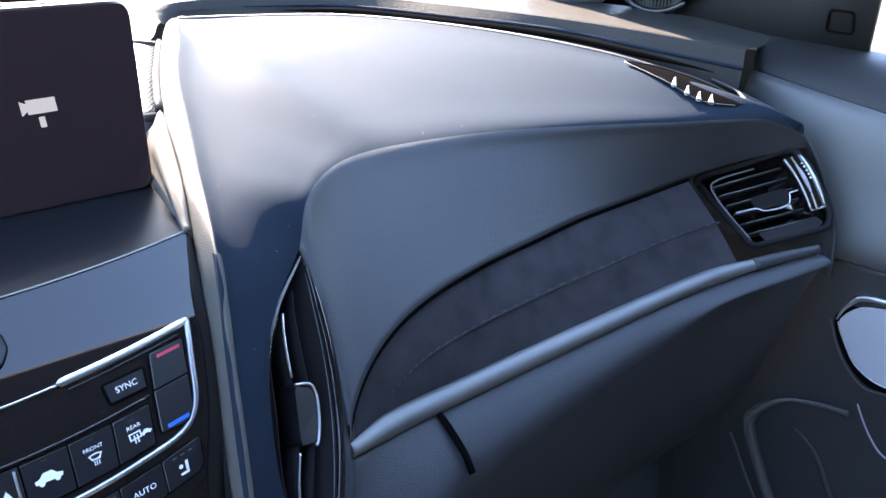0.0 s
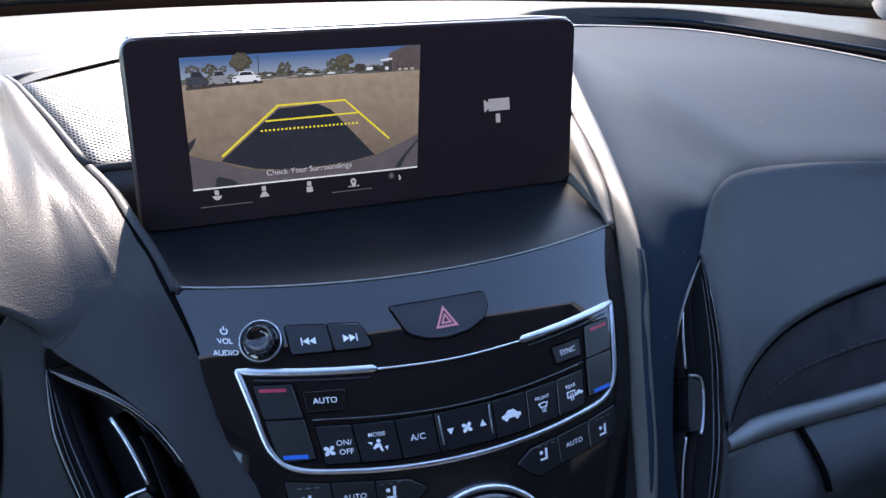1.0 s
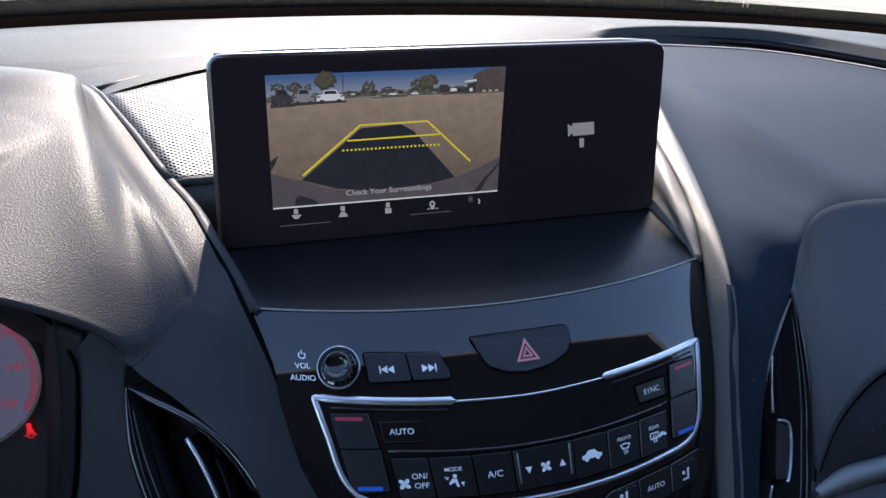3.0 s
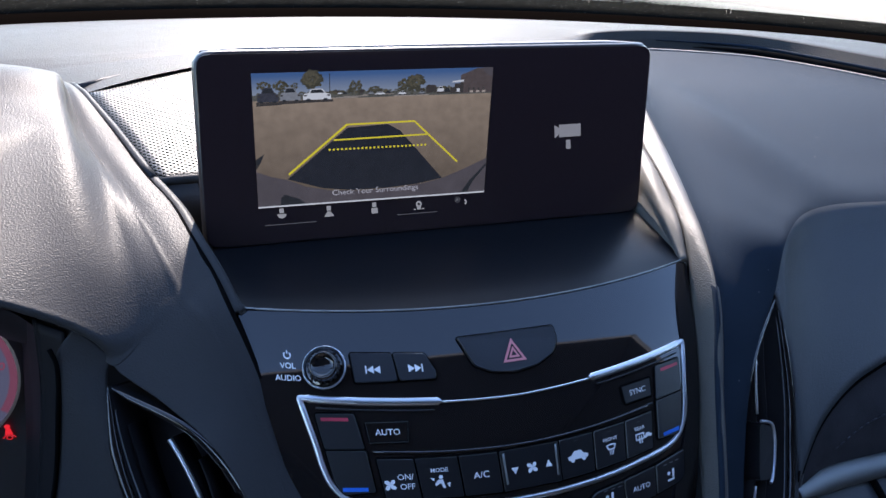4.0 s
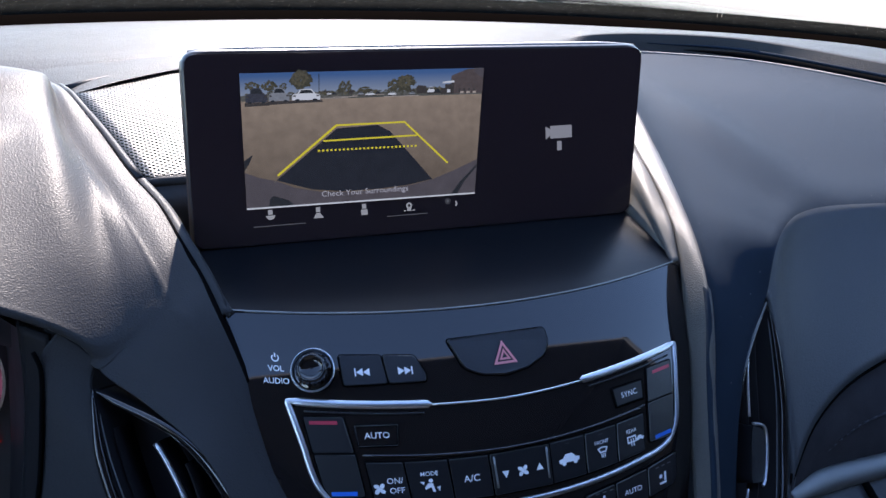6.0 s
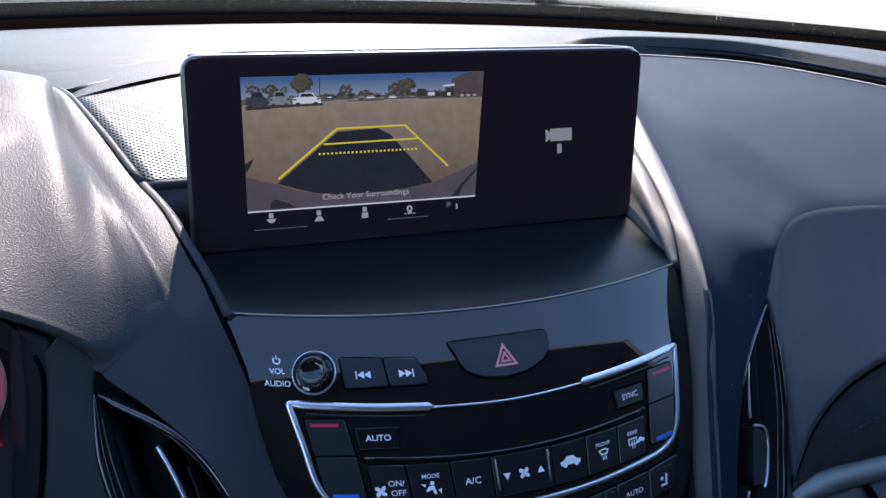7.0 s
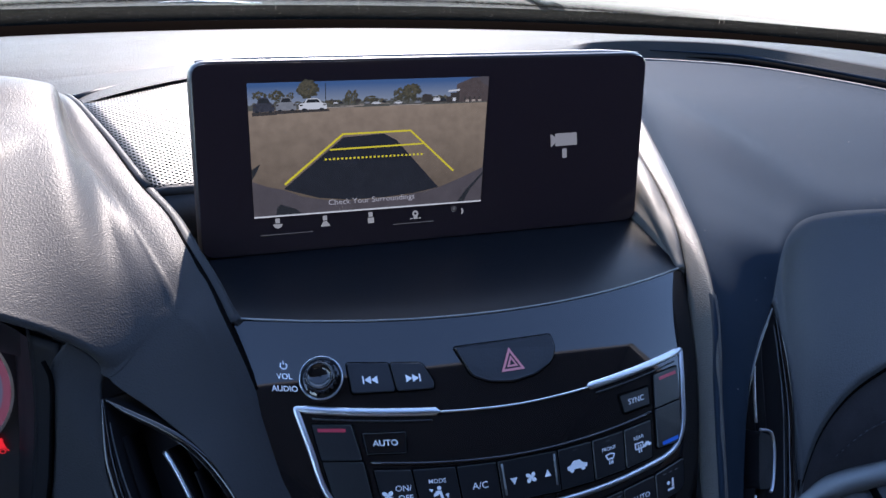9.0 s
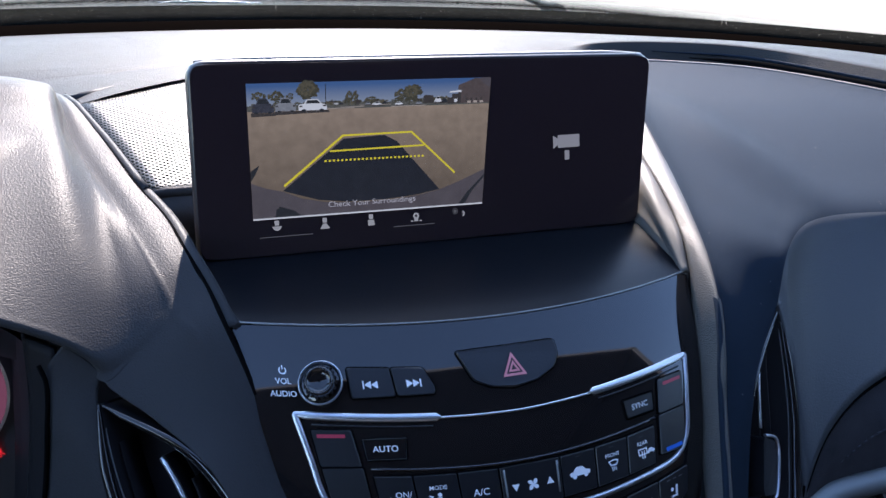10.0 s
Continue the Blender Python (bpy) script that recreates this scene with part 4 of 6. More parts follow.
corner = lambda s: [(s * 0.038, 1.0138), (s * 0.055, 1.0143), (s * 0.078, 1.0150), (s * 0.0990, 1.0158), (s * 0.1006, 1.0159), (s * 0.1014, 1.0156), (s * 0.1013, 1.0146), (s * 0.1006, 1.0122), (s * 0.097, 1.000), (s * 0.0945, 0.990), (s * 0.092, 0.9845), (s * 0.087, 0.9795), (s * 0.080, 0.9770)]
def ribbon(points, width, h=0.0014):
    """A flat bar with bevelled edges that runs along the stack's face."""
    rows = []
    n = len(points)
    for i, (x, z) in enumerate(points):
        x0, z0 = points[max(i - 1, 0)]
        x1, z1 = points[min(i + 1, n - 1)]
        d = Vector((x1 - x0, (z1 - z0) * 1.25)).normalized()
        t = i / (n - 1)
        w = width * min(1.0, math.sqrt(max(0.0, 1 - max(0, 1 - min(t, 1 - t) * 90) ** 2)) + 0.25)
        w *= 1.25 if z > 1.0132 and abs(x) < 0.0985 else 0.95
        ox, oz = -d.y * w, d.x * w / 1.25
        rows.append([on_stack(x + ox * f, z + oz * f, k * h - 0.0002) for f, k in ((-1, 0), (-0.95, 0.6), (-0.6, 0.95), (0, 1), (0.6, 0.95), (0.95, 0.6), (1, 0))])
    return grid_mesh(rows)


low_bar = [(-0.060, 0.9752), (-0.035, 0.9738), (0.0, 0.9732), (0.035, 0.9738), (0.060, 0.9752)]
part("chrome_frame", ribbon(fine(corner(-1) + low_bar + corner(1)[::-1], 9), 0.0015), CHROME, climate, "satin chrome frame")
part("chrome_line", tube([on_stack(x, z, 0.0003) for x, z in fine([(-0.038, 1.0135), (-0.02, 1.0131), (0.0, 1.0128), (0.02, 1.0131), (0.038, 1.0135)], 6)], 0.0006, smooth=False, sides=6), CHROME, climate, "thin bright line")
part("display_ledge", tube([on_stack(x, z, 0.0005) for x, z in fine([(-0.072, 0.9965), (-0.035, 0.9950), (0.0, 0.9944), (0.035, 0.9950), (0.073, 0.9965)], 6)], 0.0007, smooth=False, sides=6), GLOSS, climate, "glossy edge below the dark readout")
part("inner_line", tube([on_stack(x, z, 0.0003) for x, z in fine([(-0.095, 1.0125), (-0.05, 1.0110), (-0.042, 1.0108)], 6)], 0.0004, smooth=False, sides=6), BUTTON, climate)
part("inner_line", tube([on_stack(x, z, 0.0003) for x, z in fine([(0.095, 1.0125), (0.05, 1.0110), (0.042, 1.0108)], 6)], 0.0004, smooth=False, sides=6), BUTTON, climate)

flat_place = lambda x, y, h: on_stack(x, y, h)


def key(points, parent, h=0.0012, label="", mat=None, radius=0.0008):
    ob = part("button", slab(rounded(points, radius, 3), -0.001, h, flat_place, 0.0004), mat or BUTTON, parent, label)
    ring = rounded(points, radius, 3)
    part("gap", tube([on_stack(x, z, 0.0003) for x, z in ring + ring[:1]], 0.0007, smooth=False, sides=6), GAP, ob)
    return ob


def ink(bm, cx, cz, parent, mat=None, h=0.00155, name="symbol", k=0.78, label=""):
    part(name, laid(bm, tilted(cx, cz, k), h), mat or WHITE_INK, parent, label)


def fan_shape(r):
    bms = [ring_shape(0.0, r * 0.22, 10)]
    for a in (0, 90, 180, 270):
        b = flat_shape([(r * (0.62 + 0.50 * math.cos(k)) , r * (0.20 + 0.40 * math.sin(k) + 0.12 * math.cos(k))) for k in [2 * math.pi * i / 12 for i in range(12)]])
        bmesh.ops.rotate(b, verts=b.verts[:], matrix=Matrix.Rotation(radians(a + 30), 3, "Z"))
        bms.append(b)
    return join(*bms)


def bar(x0, y0, x1, y1):
    return flat_shape([(x0, y0), (x1, y0), (x1, y1), (x0, y1)])


def car_shape(s=1.0):
    return moved(join(flat_shape([(-0.0055, -0.0015), (0.0055, -0.0015), (0.0058, 0.0004), (0.0035, 0.0010), (0.0018, 0.0030), (-0.0020, 0.0030), (-0.0036, 0.0010), (-0.0058, 0.0004)]),
                      moved(ring_shape(0.0, 0.0012, 10), -0.0032, -0.0017), moved(ring_shape(0.0, 0.0012, 10), 0.0032, -0.0017)), 0, 0, s)


def defrost_shape(s=1.0):
    waves = [tuple_bar for tuple_bar in ((-0.0016, -0.0040, -0.0010, -0.0010), (-0.0003, -0.0040, 0.0003, -0.0010), (0.0010, -0.0040, 0.0016, -0.0010))]
    top = flat_shape([(-0.0042, 0.0030), (-0.0024, -0.0006), (0.0024, -0.0006), (0.0042, 0.0030), (0.0033, 0.0030), (0.0018, 0.0004), (-0.0018, 0.0004), (-0.0033, 0.0030)])
    arch = ring_shape(0.0063, 0.0072, 14, 56, 124)
    return moved(join(top, moved(arch, 0, -0.0034), *[bar(*w) for w in waves]), 0, 0, s)


# temperature rockers at both ends
for s in (-1, 1):
    up = key([(s * 0.0955, 1.0105), (s * 0.0785, 1.0105), (s * 0.0755, 0.9975), (s * 0.0930, 0.9975)], climate, 0.0014, "temperature button with a red mark")
    ink(bar(-0.006, -0.0008, 0.006, 0.0008), s * 0.0872, 1.0085, up, RED_INK, 0.00165, "mark", label="red mark")
    dn = key([(s * 0.0927, 0.9970), (s * 0.0752, 0.9970), (s * 0.0728, 0.9815), (s * 0.0870, 0.9805), (s * 0.0900, 0.9850)], climate, 0.0014, "temperature button with a blue mark")
    ink(bar(-0.0055, -0.0010, 0.0055, 0.0010), s * 0.0815, 0.9826, dn, BLUE_INK, 0.00165, "mark", label="blue mark")
for words, cx in (("AUTO", -0.0645), ("SYNC", 0.0645)):
    k = key([(cx - 0.0095, 1.0072), (cx + 0.0095, 1.0072), (cx + 0.0085, 0.9998), (cx - 0.0085, 0.9998)], climate, 0.0008, "small lettered button", GLOSS if words == "AUTO" else BUTTON)
    part("edge", tube([on_stack(x, z, 0.0008) for x, z in ((cx - 0.0095, 1.0072), (cx + 0.0095, 1.0072), (cx + 0.0085, 0.9998), (cx - 0.0085, 0.9998), (cx - 0.0095, 1.0072))], 0.0002, smooth=False, sides=6), DARK if words == "AUTO" else GAP, k)
    ink(text_outline(words, 0.0028), cx, 1.0036, k, h=0.0011, name="lettering")
# lower row
row_x = [-0.0715, -0.0545, -0.0345, -0.0153, 0.0153, 0.0345, 0.0535, 0.0715]
low = lambda x: 0.9775 + 0.35 * x * x - 0.0003
for i in range(7):
    a, b = row_x[i] + 0.0004, row_x[i + 1] - 0.0004
    lean = lambda x: x * 0.965
    k = key([(a, 0.9928 + 0.2 * a * a), (b, 0.9928 + 0.2 * b * b), (lean(b), low(b)), (lean(a), low(a))], climate, 0.0013 if i != 3 else 0.0018, "climate button", radius=0.0006)
    m = (a + b) / 2 * 0.985
    if i == 0:
        ink(moved(fan_shape(0.0026), -0.0042, -0.0012), m, 0.9850, k)
        ink(moved(text_outline("ON/", 0.0027), 0.0028, 0.0022), m, 0.9850, k, name="lettering")
        ink(moved(text_outline("OFF", 0.0027), 0.0034, -0.0024), m, 0.9850, k, name="lettering")
    elif i == 1:
        ink(moved(text_outline("MODE", 0.0020), 0, 0.0045), m, 0.9850, k, name="lettering")
        ink(join(moved(ring_shape(0, 0.0010, 10), 0.0004, 0.0012), flat_shape([(-0.0010, 0.0), (0.0012, 0.0), (0.0022, -0.0042), (0.0010, -0.0042), (0.0002, -0.0018), (-0.0022, -0.0030), (-0.0026, -0.0020)]),
                 flat_shape([(-0.0046, 0.0012), (-0.0024, 0.0008), (-0.0030, -0.0006)]), flat_shape([(0.0040, -0.0042), (0.0028, -0.0020), (0.0046, -0.0016)])), m, 0.9850, k)
    elif i == 2:
        ink(text_outline("A/C", 0.0032), m, 0.9850, k, name="lettering")
    elif i == 3:
        ink(fan_shape(0.0026), m, 0.9850, k, h=0.0021)
        ink(flat_shape([(-0.0018, 0.0016), (0.0, -0.0018), (0.0018, 0.0016)]), -0.0085, 0.9848, k, h=0.0021)
        ink(flat_shape([(-0.0018, -0.0016), (0.0018, -0.0016), (0.0, 0.0018)]), 0.0085, 0.9853, k, h=0.0021)
        for s in (-1, 1):
            part("rib", tube([on_stack(s * 0.0132, 0.9920, 0.0018), on_stack(s * 0.0128, 0.9800, 0.0018)], 0.0006, 4, 6), SATIN, k)
    elif i == 4:
        ink(car_shape(0.95), m, 0.9853, k)
    elif i == 5:
        ink(moved(text_outline("FRONT", 0.0018), 0, 0.0036), m, 0.9855, k, name="lettering")
        ink(moved(defrost_shape(0.72), 0, -0.0014), m, 0.9855, k)
    elif i == 6:
        ink(moved(text_outline("REAR", 0.0019), 0, 0.0038), m, 0.9858, k, name="lettering")
        ink(join(moved(bar(-0.0032, 0.0006, 0.0024, 0.0013), 0, 0), bar(-0.0032, -0.0022, 0.0024, -0.0015), bar(-0.0032, -0.0022, -0.0025, 0.0013), bar(0.0017, -0.0022, 0.0024, 0.0013),
                 bar(-0.0012, -0.0040, -0.0006, 0.0), bar(0.0002, -0.0040, 0.0008, 0.0), moved(car_shape(0.45), 0.0046, -0.0010)), m, 0.9858, k)
    if i in (4, 5, 6):
        ink(bar(-0.0012, -0.0003, 0.0012, 0.0003), m, 0.9915, k, DARK, h=0.0015, name="pilot_light")

# upper switches
switches = thing("audio_controls", "black audio knob and track buttons set in the fascia", "audio control")
kx, kz = -0.0885, 1.0262
kn = (on_stack(kx, kz, 1) - on_stack(kx, kz, 0)).normalized()
ka = kn.cross(Vector((0, 0, 1))).normalized()
kb = ka.cross(kn)
k0 = on_stack(kx, kz, 0)


def turned(profile, n=40):
    """A body of revolution about the knob's axis, from (radius, height) pairs."""
    return grid_mesh([[k0 + kn * h + (ka * math.cos(2 * math.pi * i / n) + kb * math.sin(2 * math.pi * i / n)) * r for i in range(n)] for r, h in profile], True)


knob = part("knob", turned([(0.0088, -0.001), (0.0088, 0.0038), (0.0084, 0.0042), (0.0072, 0.0042), (0.0070, 0.0044), (0.0066, 0.0100), (0.0064, 0.0106), (0.0060, 0.0110), (0.0056, 0.0111), (0.0052, 0.0108), (0.0044, 0.0098), (0.0030, 0.0094), (0.0005, 0.0093)]), GLOSS, switches, "round black volume knob")
part("knob_ring", turned([(0.0090, 0.0035), (0.0100, 0.0030), (0.0101, 0.0042), (0.0098, 0.0052), (0.0095, 0.0053), (0.0092, 0.0048)]), CHROME, knob, "satin chrome ring")
for i in range(18):
    a = 2 * math.pi * i / 18
    d = ka * math.cos(a) + kb * math.sin(a)
    part("knurl", tube([k0 + kn * 0.0048 + d * 0.0070, k0 + kn * 0.0104 + d * 0.0065], 0.0007, 3, 6), BUTTON, knob)
ink(moved(text_outline("VOL", 0.0025), 0, 0.0), -0.1048, 1.0268, switches, h=0.0003, name="lettering")
ink(text_outline("AUDIO", 0.0025), -0.1052, 1.0226, switches, h=0.0003, name="lettering")
ink(join(ring_shape(0.0012, 0.0017, 16, -230, 50), bar(-0.0002, 0.0004, 0.0002, 0.0022)), -0.1046, 1.0305, switches, h=0.0003)
prev = key([(-0.0768, 1.0315), (-0.0578, 1.0312), (-0.0565, 1.0216), (-0.0762, 1.0212)], switches, 0.0016, "track button", radius=0.0012)
nxt = key([(-0.0572, 1.0312), (-0.0425, 1.0307), (-0.0385, 1.0240), (-0.0388, 1.0217), (-0.0559, 1.0216)], switches, 0.0016, "track button", radius=0.0015)
for ob, cx, s in ((prev, -0.0668, -1), (nxt, -0.0482, 1)):
    tri = lambda o: flat_shape([(s * (o - 0.0016), 0.0017), (s * (o + 0.0014), 0.0), (s * (o - 0.0016), -0.0017)])
    ink(join(tri(-0.0013), tri(0.0017), bar(min(s * 0.0032, s * 0.0038), -0.0017, max(s * 0.0032, s * 0.0038), 0.0017)), cx, 1.0256, ob, h=0.0019)
hazard = thing("hazard_switch", "black hazard light switch with a pale red triangle", "hazard switch")
hz_pts = [(-0.0262, 1.0352), (0.0245, 1.0352), (0.0252, 1.0300), (0.0215, 1.0255), (0.012, 1.0222), (0.0, 1.0208), (-0.012, 1.0220), (-0.0200, 1.0248)]
hk = part("button", slab(rounded(hz_pts, 0.0015, 3), -0.001, 0.0016, flat_place, 0.0006), BUTTON, hazard)
part("surround", tube([on_stack(x, z, 0.0003) for x, z in rounded(hz_pts, 0.0015, 3) + rounded(hz_pts, 0.0015, 3)[:1]], 0.0006, smooth=False, sides=6), GAP, hazard, "dark recessed edge")


def triangle_ring(r0, r1):
    bm = bmesh.new()
    A3 = [radians(90 + 120 * i) for i in range(3)]
    vi = [bm.verts.new((r0 * math.cos(a), r0 * math.sin(a), 0)) for a in A3]
    vo = [bm.verts.new((r1 * math.cos(a), r1 * math.sin(a), 0)) for a in A3]
    for i in range(3):
        j = (i + 1) % 3
        bm.faces.new((vi[i], vo[i], vo[j], vi[j]))
    return bm


ink(join(triangle_ring(0.0048, 0.0070), triangle_ring(0.0016, 0.0034)), 0.0005, 1.0273, hk, PINK_INK, 0.0019, "triangle", label="pale red double triangle")

# seat heater keys below the frame, and the round selector
seat = thing("seat_heater_controls", "black seat heating and cooling buttons under the climate panel", "seat heater control")
for s in (-1, 1):
    k1 = key([(s * 0.0235, 0.9640), (s * 0.0320, 0.9688), (s * 0.0478, 0.9700), (s * 0.0478, 0.9575), (s * 0.0350, 0.9555)], seat, 0.0014, "seat heater button", radius=0.0010)
    k2 = key([(s * 0.0484, 0.9700), (s * 0.0680, 0.9712), (s * 0.0672, 0.9588), (s * 0.0484, 0.9575)], seat, 0.0014, "automatic seat button")
    k3 = key([(s * 0.0686, 0.9712), (s * 0.0885, 0.9728), (s * 0.0870, 0.9620), (s * 0.0840, 0.9600), (s * 0.0678, 0.9588)], seat, 0.0014, "seat cooling button", radius=0.0010)
    ink(text_outline("AUTO", 0.0027), s * 0.0580, 0.9648, k2, h=0.0017, name="lettering")
    for ob, cx in ((k1, s * 0.040), (k3, s * 0.0785)):
        ink(join(flat_shape([(-0.0002, 0.0030), (0.0012, 0.0030), (0.0008, -0.0018), (-0.0006, -0.0018)]), bar(-0.0036, -0.0032, 0.0008, -0.0020), moved(ring_shape(0, 0.0011, 8), -0.0026, 0.0012)), cx, 0.9648, ob, h=0.0017)
    for ob, cx, zz in ((k1, s * 0.041, 0.9690), (k3, s * 0.0782, 0.9706)):
        for d in (-0.004, 0.0, 0.004):
            ink(bar(-0.0011, -0.0003, 0.0011, 0.0003), cx + d, zz - 0.0006, ob, SATIN, 0.0017, "pilot_light")
selector = thing("drive_selector", "round black selector dial with a chrome ring", "selector dial")
sc = (0.0, 0.926)
sn = (on_stack(*sc, 1) - on_stack(*sc, 0)).normalized()
sb = Vector((1, 0, 0)).cross(sn)
s_at = lambda r, h, n=56: [on_stack(*sc, 0) + sn * h + (Vector((1, 0, 0)) * math.cos(2 * math.pi * i / n) + sb * math.sin(2 * math.pi * i / n)) * r for i in range(n)]
part("ring", grid_mesh([s_at(0.0375, -0.004), s_at(0.0385, 0.002), s_at(0.0375, 0.004), s_at(0.0355, 0.003), s_at(0.0350, -0.002)], True), CHROME, selector, "chrome ring")
part("dial", grid_mesh([s_at(0.0350, -0.002), s_at(0.0340, 0.006), s_at(0.0310, 0.008), s_at(0.001, 0.007)], True), GLOSS, selector)

# ---- centre air vents ----
IN_EDGE = [(0.1752, -0.1035, 1.0228), (0.146, -0.129, 1.010), (0.130, -0.146, 0.992), (0.123, -0.159, 0.970), (0.1185, -0.172, 0.945), (0.119, -0.190, 0.905)]
OUT_EDGE = [(0.1768, -0.1015, 1.0225), (0.1740, -0.119, 0.999), (0.1705, -0.135, 0.976), (0.1655, -0.149, 0.953), (0.155, -0.168, 0.930), (0.138, -0.190, 0.900)]


def centre_vent(s):
    vent = thing("centre_air_vent", "black slatted air vent with a chrome tab beside the centre stack", "air vent", "centre air vents")
    widen = [0.0063, 0.0065, 0.0035, 0.0010, 0.0, 0.0] if s < 0 else [0.0] * 6          # the driver's vent reaches further out
    a = [Vector((s * p.x, p.y, p.z)) for p in spline([(IN_EDGE[0][0] + widen[0], *IN_EDGE[0][1:])] + IN_EDGE[1:], 40)]
    b = [Vector((s * p.x, p.y, p.z)) for p in spline([(x + w, y, z) for (x, y, z), w in zip(OUT_EDGE, widen)], 40)]
    nrm = (a[24] - a[4]).cross(b[20] - a[20]).normalized()
    if nrm.y > 0:
        nrm = -nrm

    def at(u, v, h):
        i = min(max(v, 0), 1) * 40
        k = min(int(i), 39)
        return a[k].lerp(a[k + 1], i - k).lerp(b[k].lerp(b[k + 1], i - k), u) + nrm * h

    part("cavity", grid_mesh([[at(0, v / 30, 0), at(0.04, v / 30, -0.022), at(0.5, v / 30, -0.026), at(0.96, v / 30, -0.022), at(1, v / 30, 0)] for v in range(31)]), VENT_BLACK, vent, "deep black opening", thick=s * 0.001)
    rows = []
    for v in range(61):
        t = v / 60
        p, q = at(0.0, t, 0.0), at(1.0, t, 0.0)
        d = (q - p).normalized()
        w = min((0.0034 if s > 0 else 0.0050) if t < 0.42 else 0.0034 - 0.0020 * min(1, (t - 0.42) * 6), (q - p).length * 0.45)
        rows.append([p - d * 0.0006 + nrm * -0.0002, p + nrm * 0.0009, p + d * w * 0.5 + nrm * 0.0009, p + d * w * 0.9 + nrm * 0.0002, p + d * w + nrm * -0.0015])
    part("bezel", grid_mesh(rows), GLOSS, vent, "flat gloss black inner frame")
    part("hairline", tube([r[-1] + nrm * 0.0002 for r in rows[5:]], 0.0003, smooth=False, sides=6), SATIN, vent, "fine bright line")
    part("bezel", tube([at(1.03, v / 40, 0.0008) for v in range(41)], lambda t: 0.0006 + 0.0019 * min(1, t * 5), smooth=False, sides=8), GLOSS, vent, "gloss black outer frame")
    part("hairline", tube([at(0.95, v / 40, -0.0008) for v in range(3, 41)], 0.00032, smooth=False, sides=6), SATIN, vent)
    if s > 0:
        plan = (((0.34, 0.22), (0.50, 0.50), (0.51, 0.73), (0.42, 0.86), (0.36, 0.98)), ((0.60, 0.14), (0.74, 0.51), (0.74, 0.75), (0.62, 0.95)), ((0.18, 0.40), (0.22, 0.60), (0.18, 0.95)))
        top, low, shift = 0.50, 0.73, 0.0
    else:
        plan = (((0.44, 0.20), (0.48, 0.45), (0.51, 0.70), (0.48, 0.84), (0.44, 0.98)), ((0.88, 0.13), (0.92, 0.42), (0.88, 0.75), (0.78, 0.95)), ((0.30, 0.29), (0.38, 0.47), (0.38, 0.75), (0.30, 0.95)))
        top, low, shift = 0.46, 0.69, 0.02
    for n, line in enumerate(plan):
        flat = [(p.x, p.y) for p in spline([(a_, b_, 0) for a_, b_ in line], 40)]
        edge = [at(u, v, -0.006) for u, v in flat]
        side = (at(0.6, 0.55, 0) - at(0.2, 0.55, 0)).normalized() * 0.0008
        slat = part("slat", grid_mesh([[p - side * 0.6, p + side * 0.6, p - nrm * 0.015 + side * 1.6, p - nrm * 0.015 - side * 1.6] for p in edge], True), VENT_BLACK, vent)
        if n == 0:
            part("chrome_edge", tube([p + nrm * 0.0005 for p, f in zip(edge, flat) if f[1] < top], 0.0009 if s > 0 else 0.0013, smooth=False, sides=6), CHROME, slat, "chrome edge line")
            part("chrome_edge", tube([p + nrm * 0.0005 for p, f in zip(edge, flat) if f[1] > low + 0.01], 0.0008, smooth=False, sides=6), CHROME, slat)
            uv = lambda u, v, h: at(u + shift, v, h)
            m = 0.5 * (top + low)
            shape_uv = rounded([(0.44, top), (0.72, top + 0.01), (0.79, m - 0.02), (0.78, m + 0.04), (0.72, low), (0.46, low)], 0.05, 4)
            tab = part("tab", slab(shape_uv, -0.009, -0.0025, uv, 0.012), BUTTON, vent, "slider tab")
            part("chrome_edge", tube([uv(a_, b_, -0.0022) for a_, b_ in ((0.46, top), (0.62, top + 0.002), (0.71, top + 0.012), (0.77, m - 0.06), (0.78, m), (0.765, m + 0.06), (0.73, low - 0.01), (0.70, low))], 0.0009, 40, 6), CHROME, tab, "chrome edge line")
    return vent


centre_vent(1)
centre_vent(-1)

# ---- what the display shows: the reversing camera's picture and its symbols ----
GLOW = 0.115


def lit(name, color, grain=0.0, scale=200.0, gain=1.0):
    return material(name, color, 0.08, emit=GLOW * gain, grain=grain, grain_scale=scale)


P_BL, P_BR, P_TR, P_TL = Vector((-0.1072, 1.0712)), Vector((0.0222, 1.0708)), Vector((0.0304, 1.1392)), Vector((-0.1052, 1.1392))


def on_picture(u, v, h):
    p = P_BL.lerp(P_BR, u).lerp(P_TL.lerp(P_TR, u), v)
    return on_screen(p.x, p.y, 0.0010 + h)


T_SKY, T_GROUND, T_TREE = lit("lit_sky", (0.085, 0.15, 0.27), 0.10, 60), lit("lit_ground", (0.200, 0.156, 0.116), 0.30, 190), lit("lit_tree", (0.052, 0.050, 0.036), 0.75, 1400)
T_DARK, T_LANE, T_BUMP = lit("lit_dark", (0.022, 0.024, 0.028), 0.3, 400), lit("lit_lane", (0.018, 0.020, 0.027), 0.3, 150), lit("lit_bumper", (0.078, 0.069, 0.076), 0.25, 150)
T_WHITE, T_WALL, T_YELLOW, T_HAZE = lit("lit_white", (0.55, 0.56, 0.58)), lit("lit_wall", (0.078, 0.062, 0.060), 0.4, 500), lit("lit_yellow", (0.62, 0.52, 0.03)), lit("lit_far", (0.085, 0.085, 0.075), 0.8, 1200)
nt = T_GROUND.node_tree            # the lot pales towards the horizon
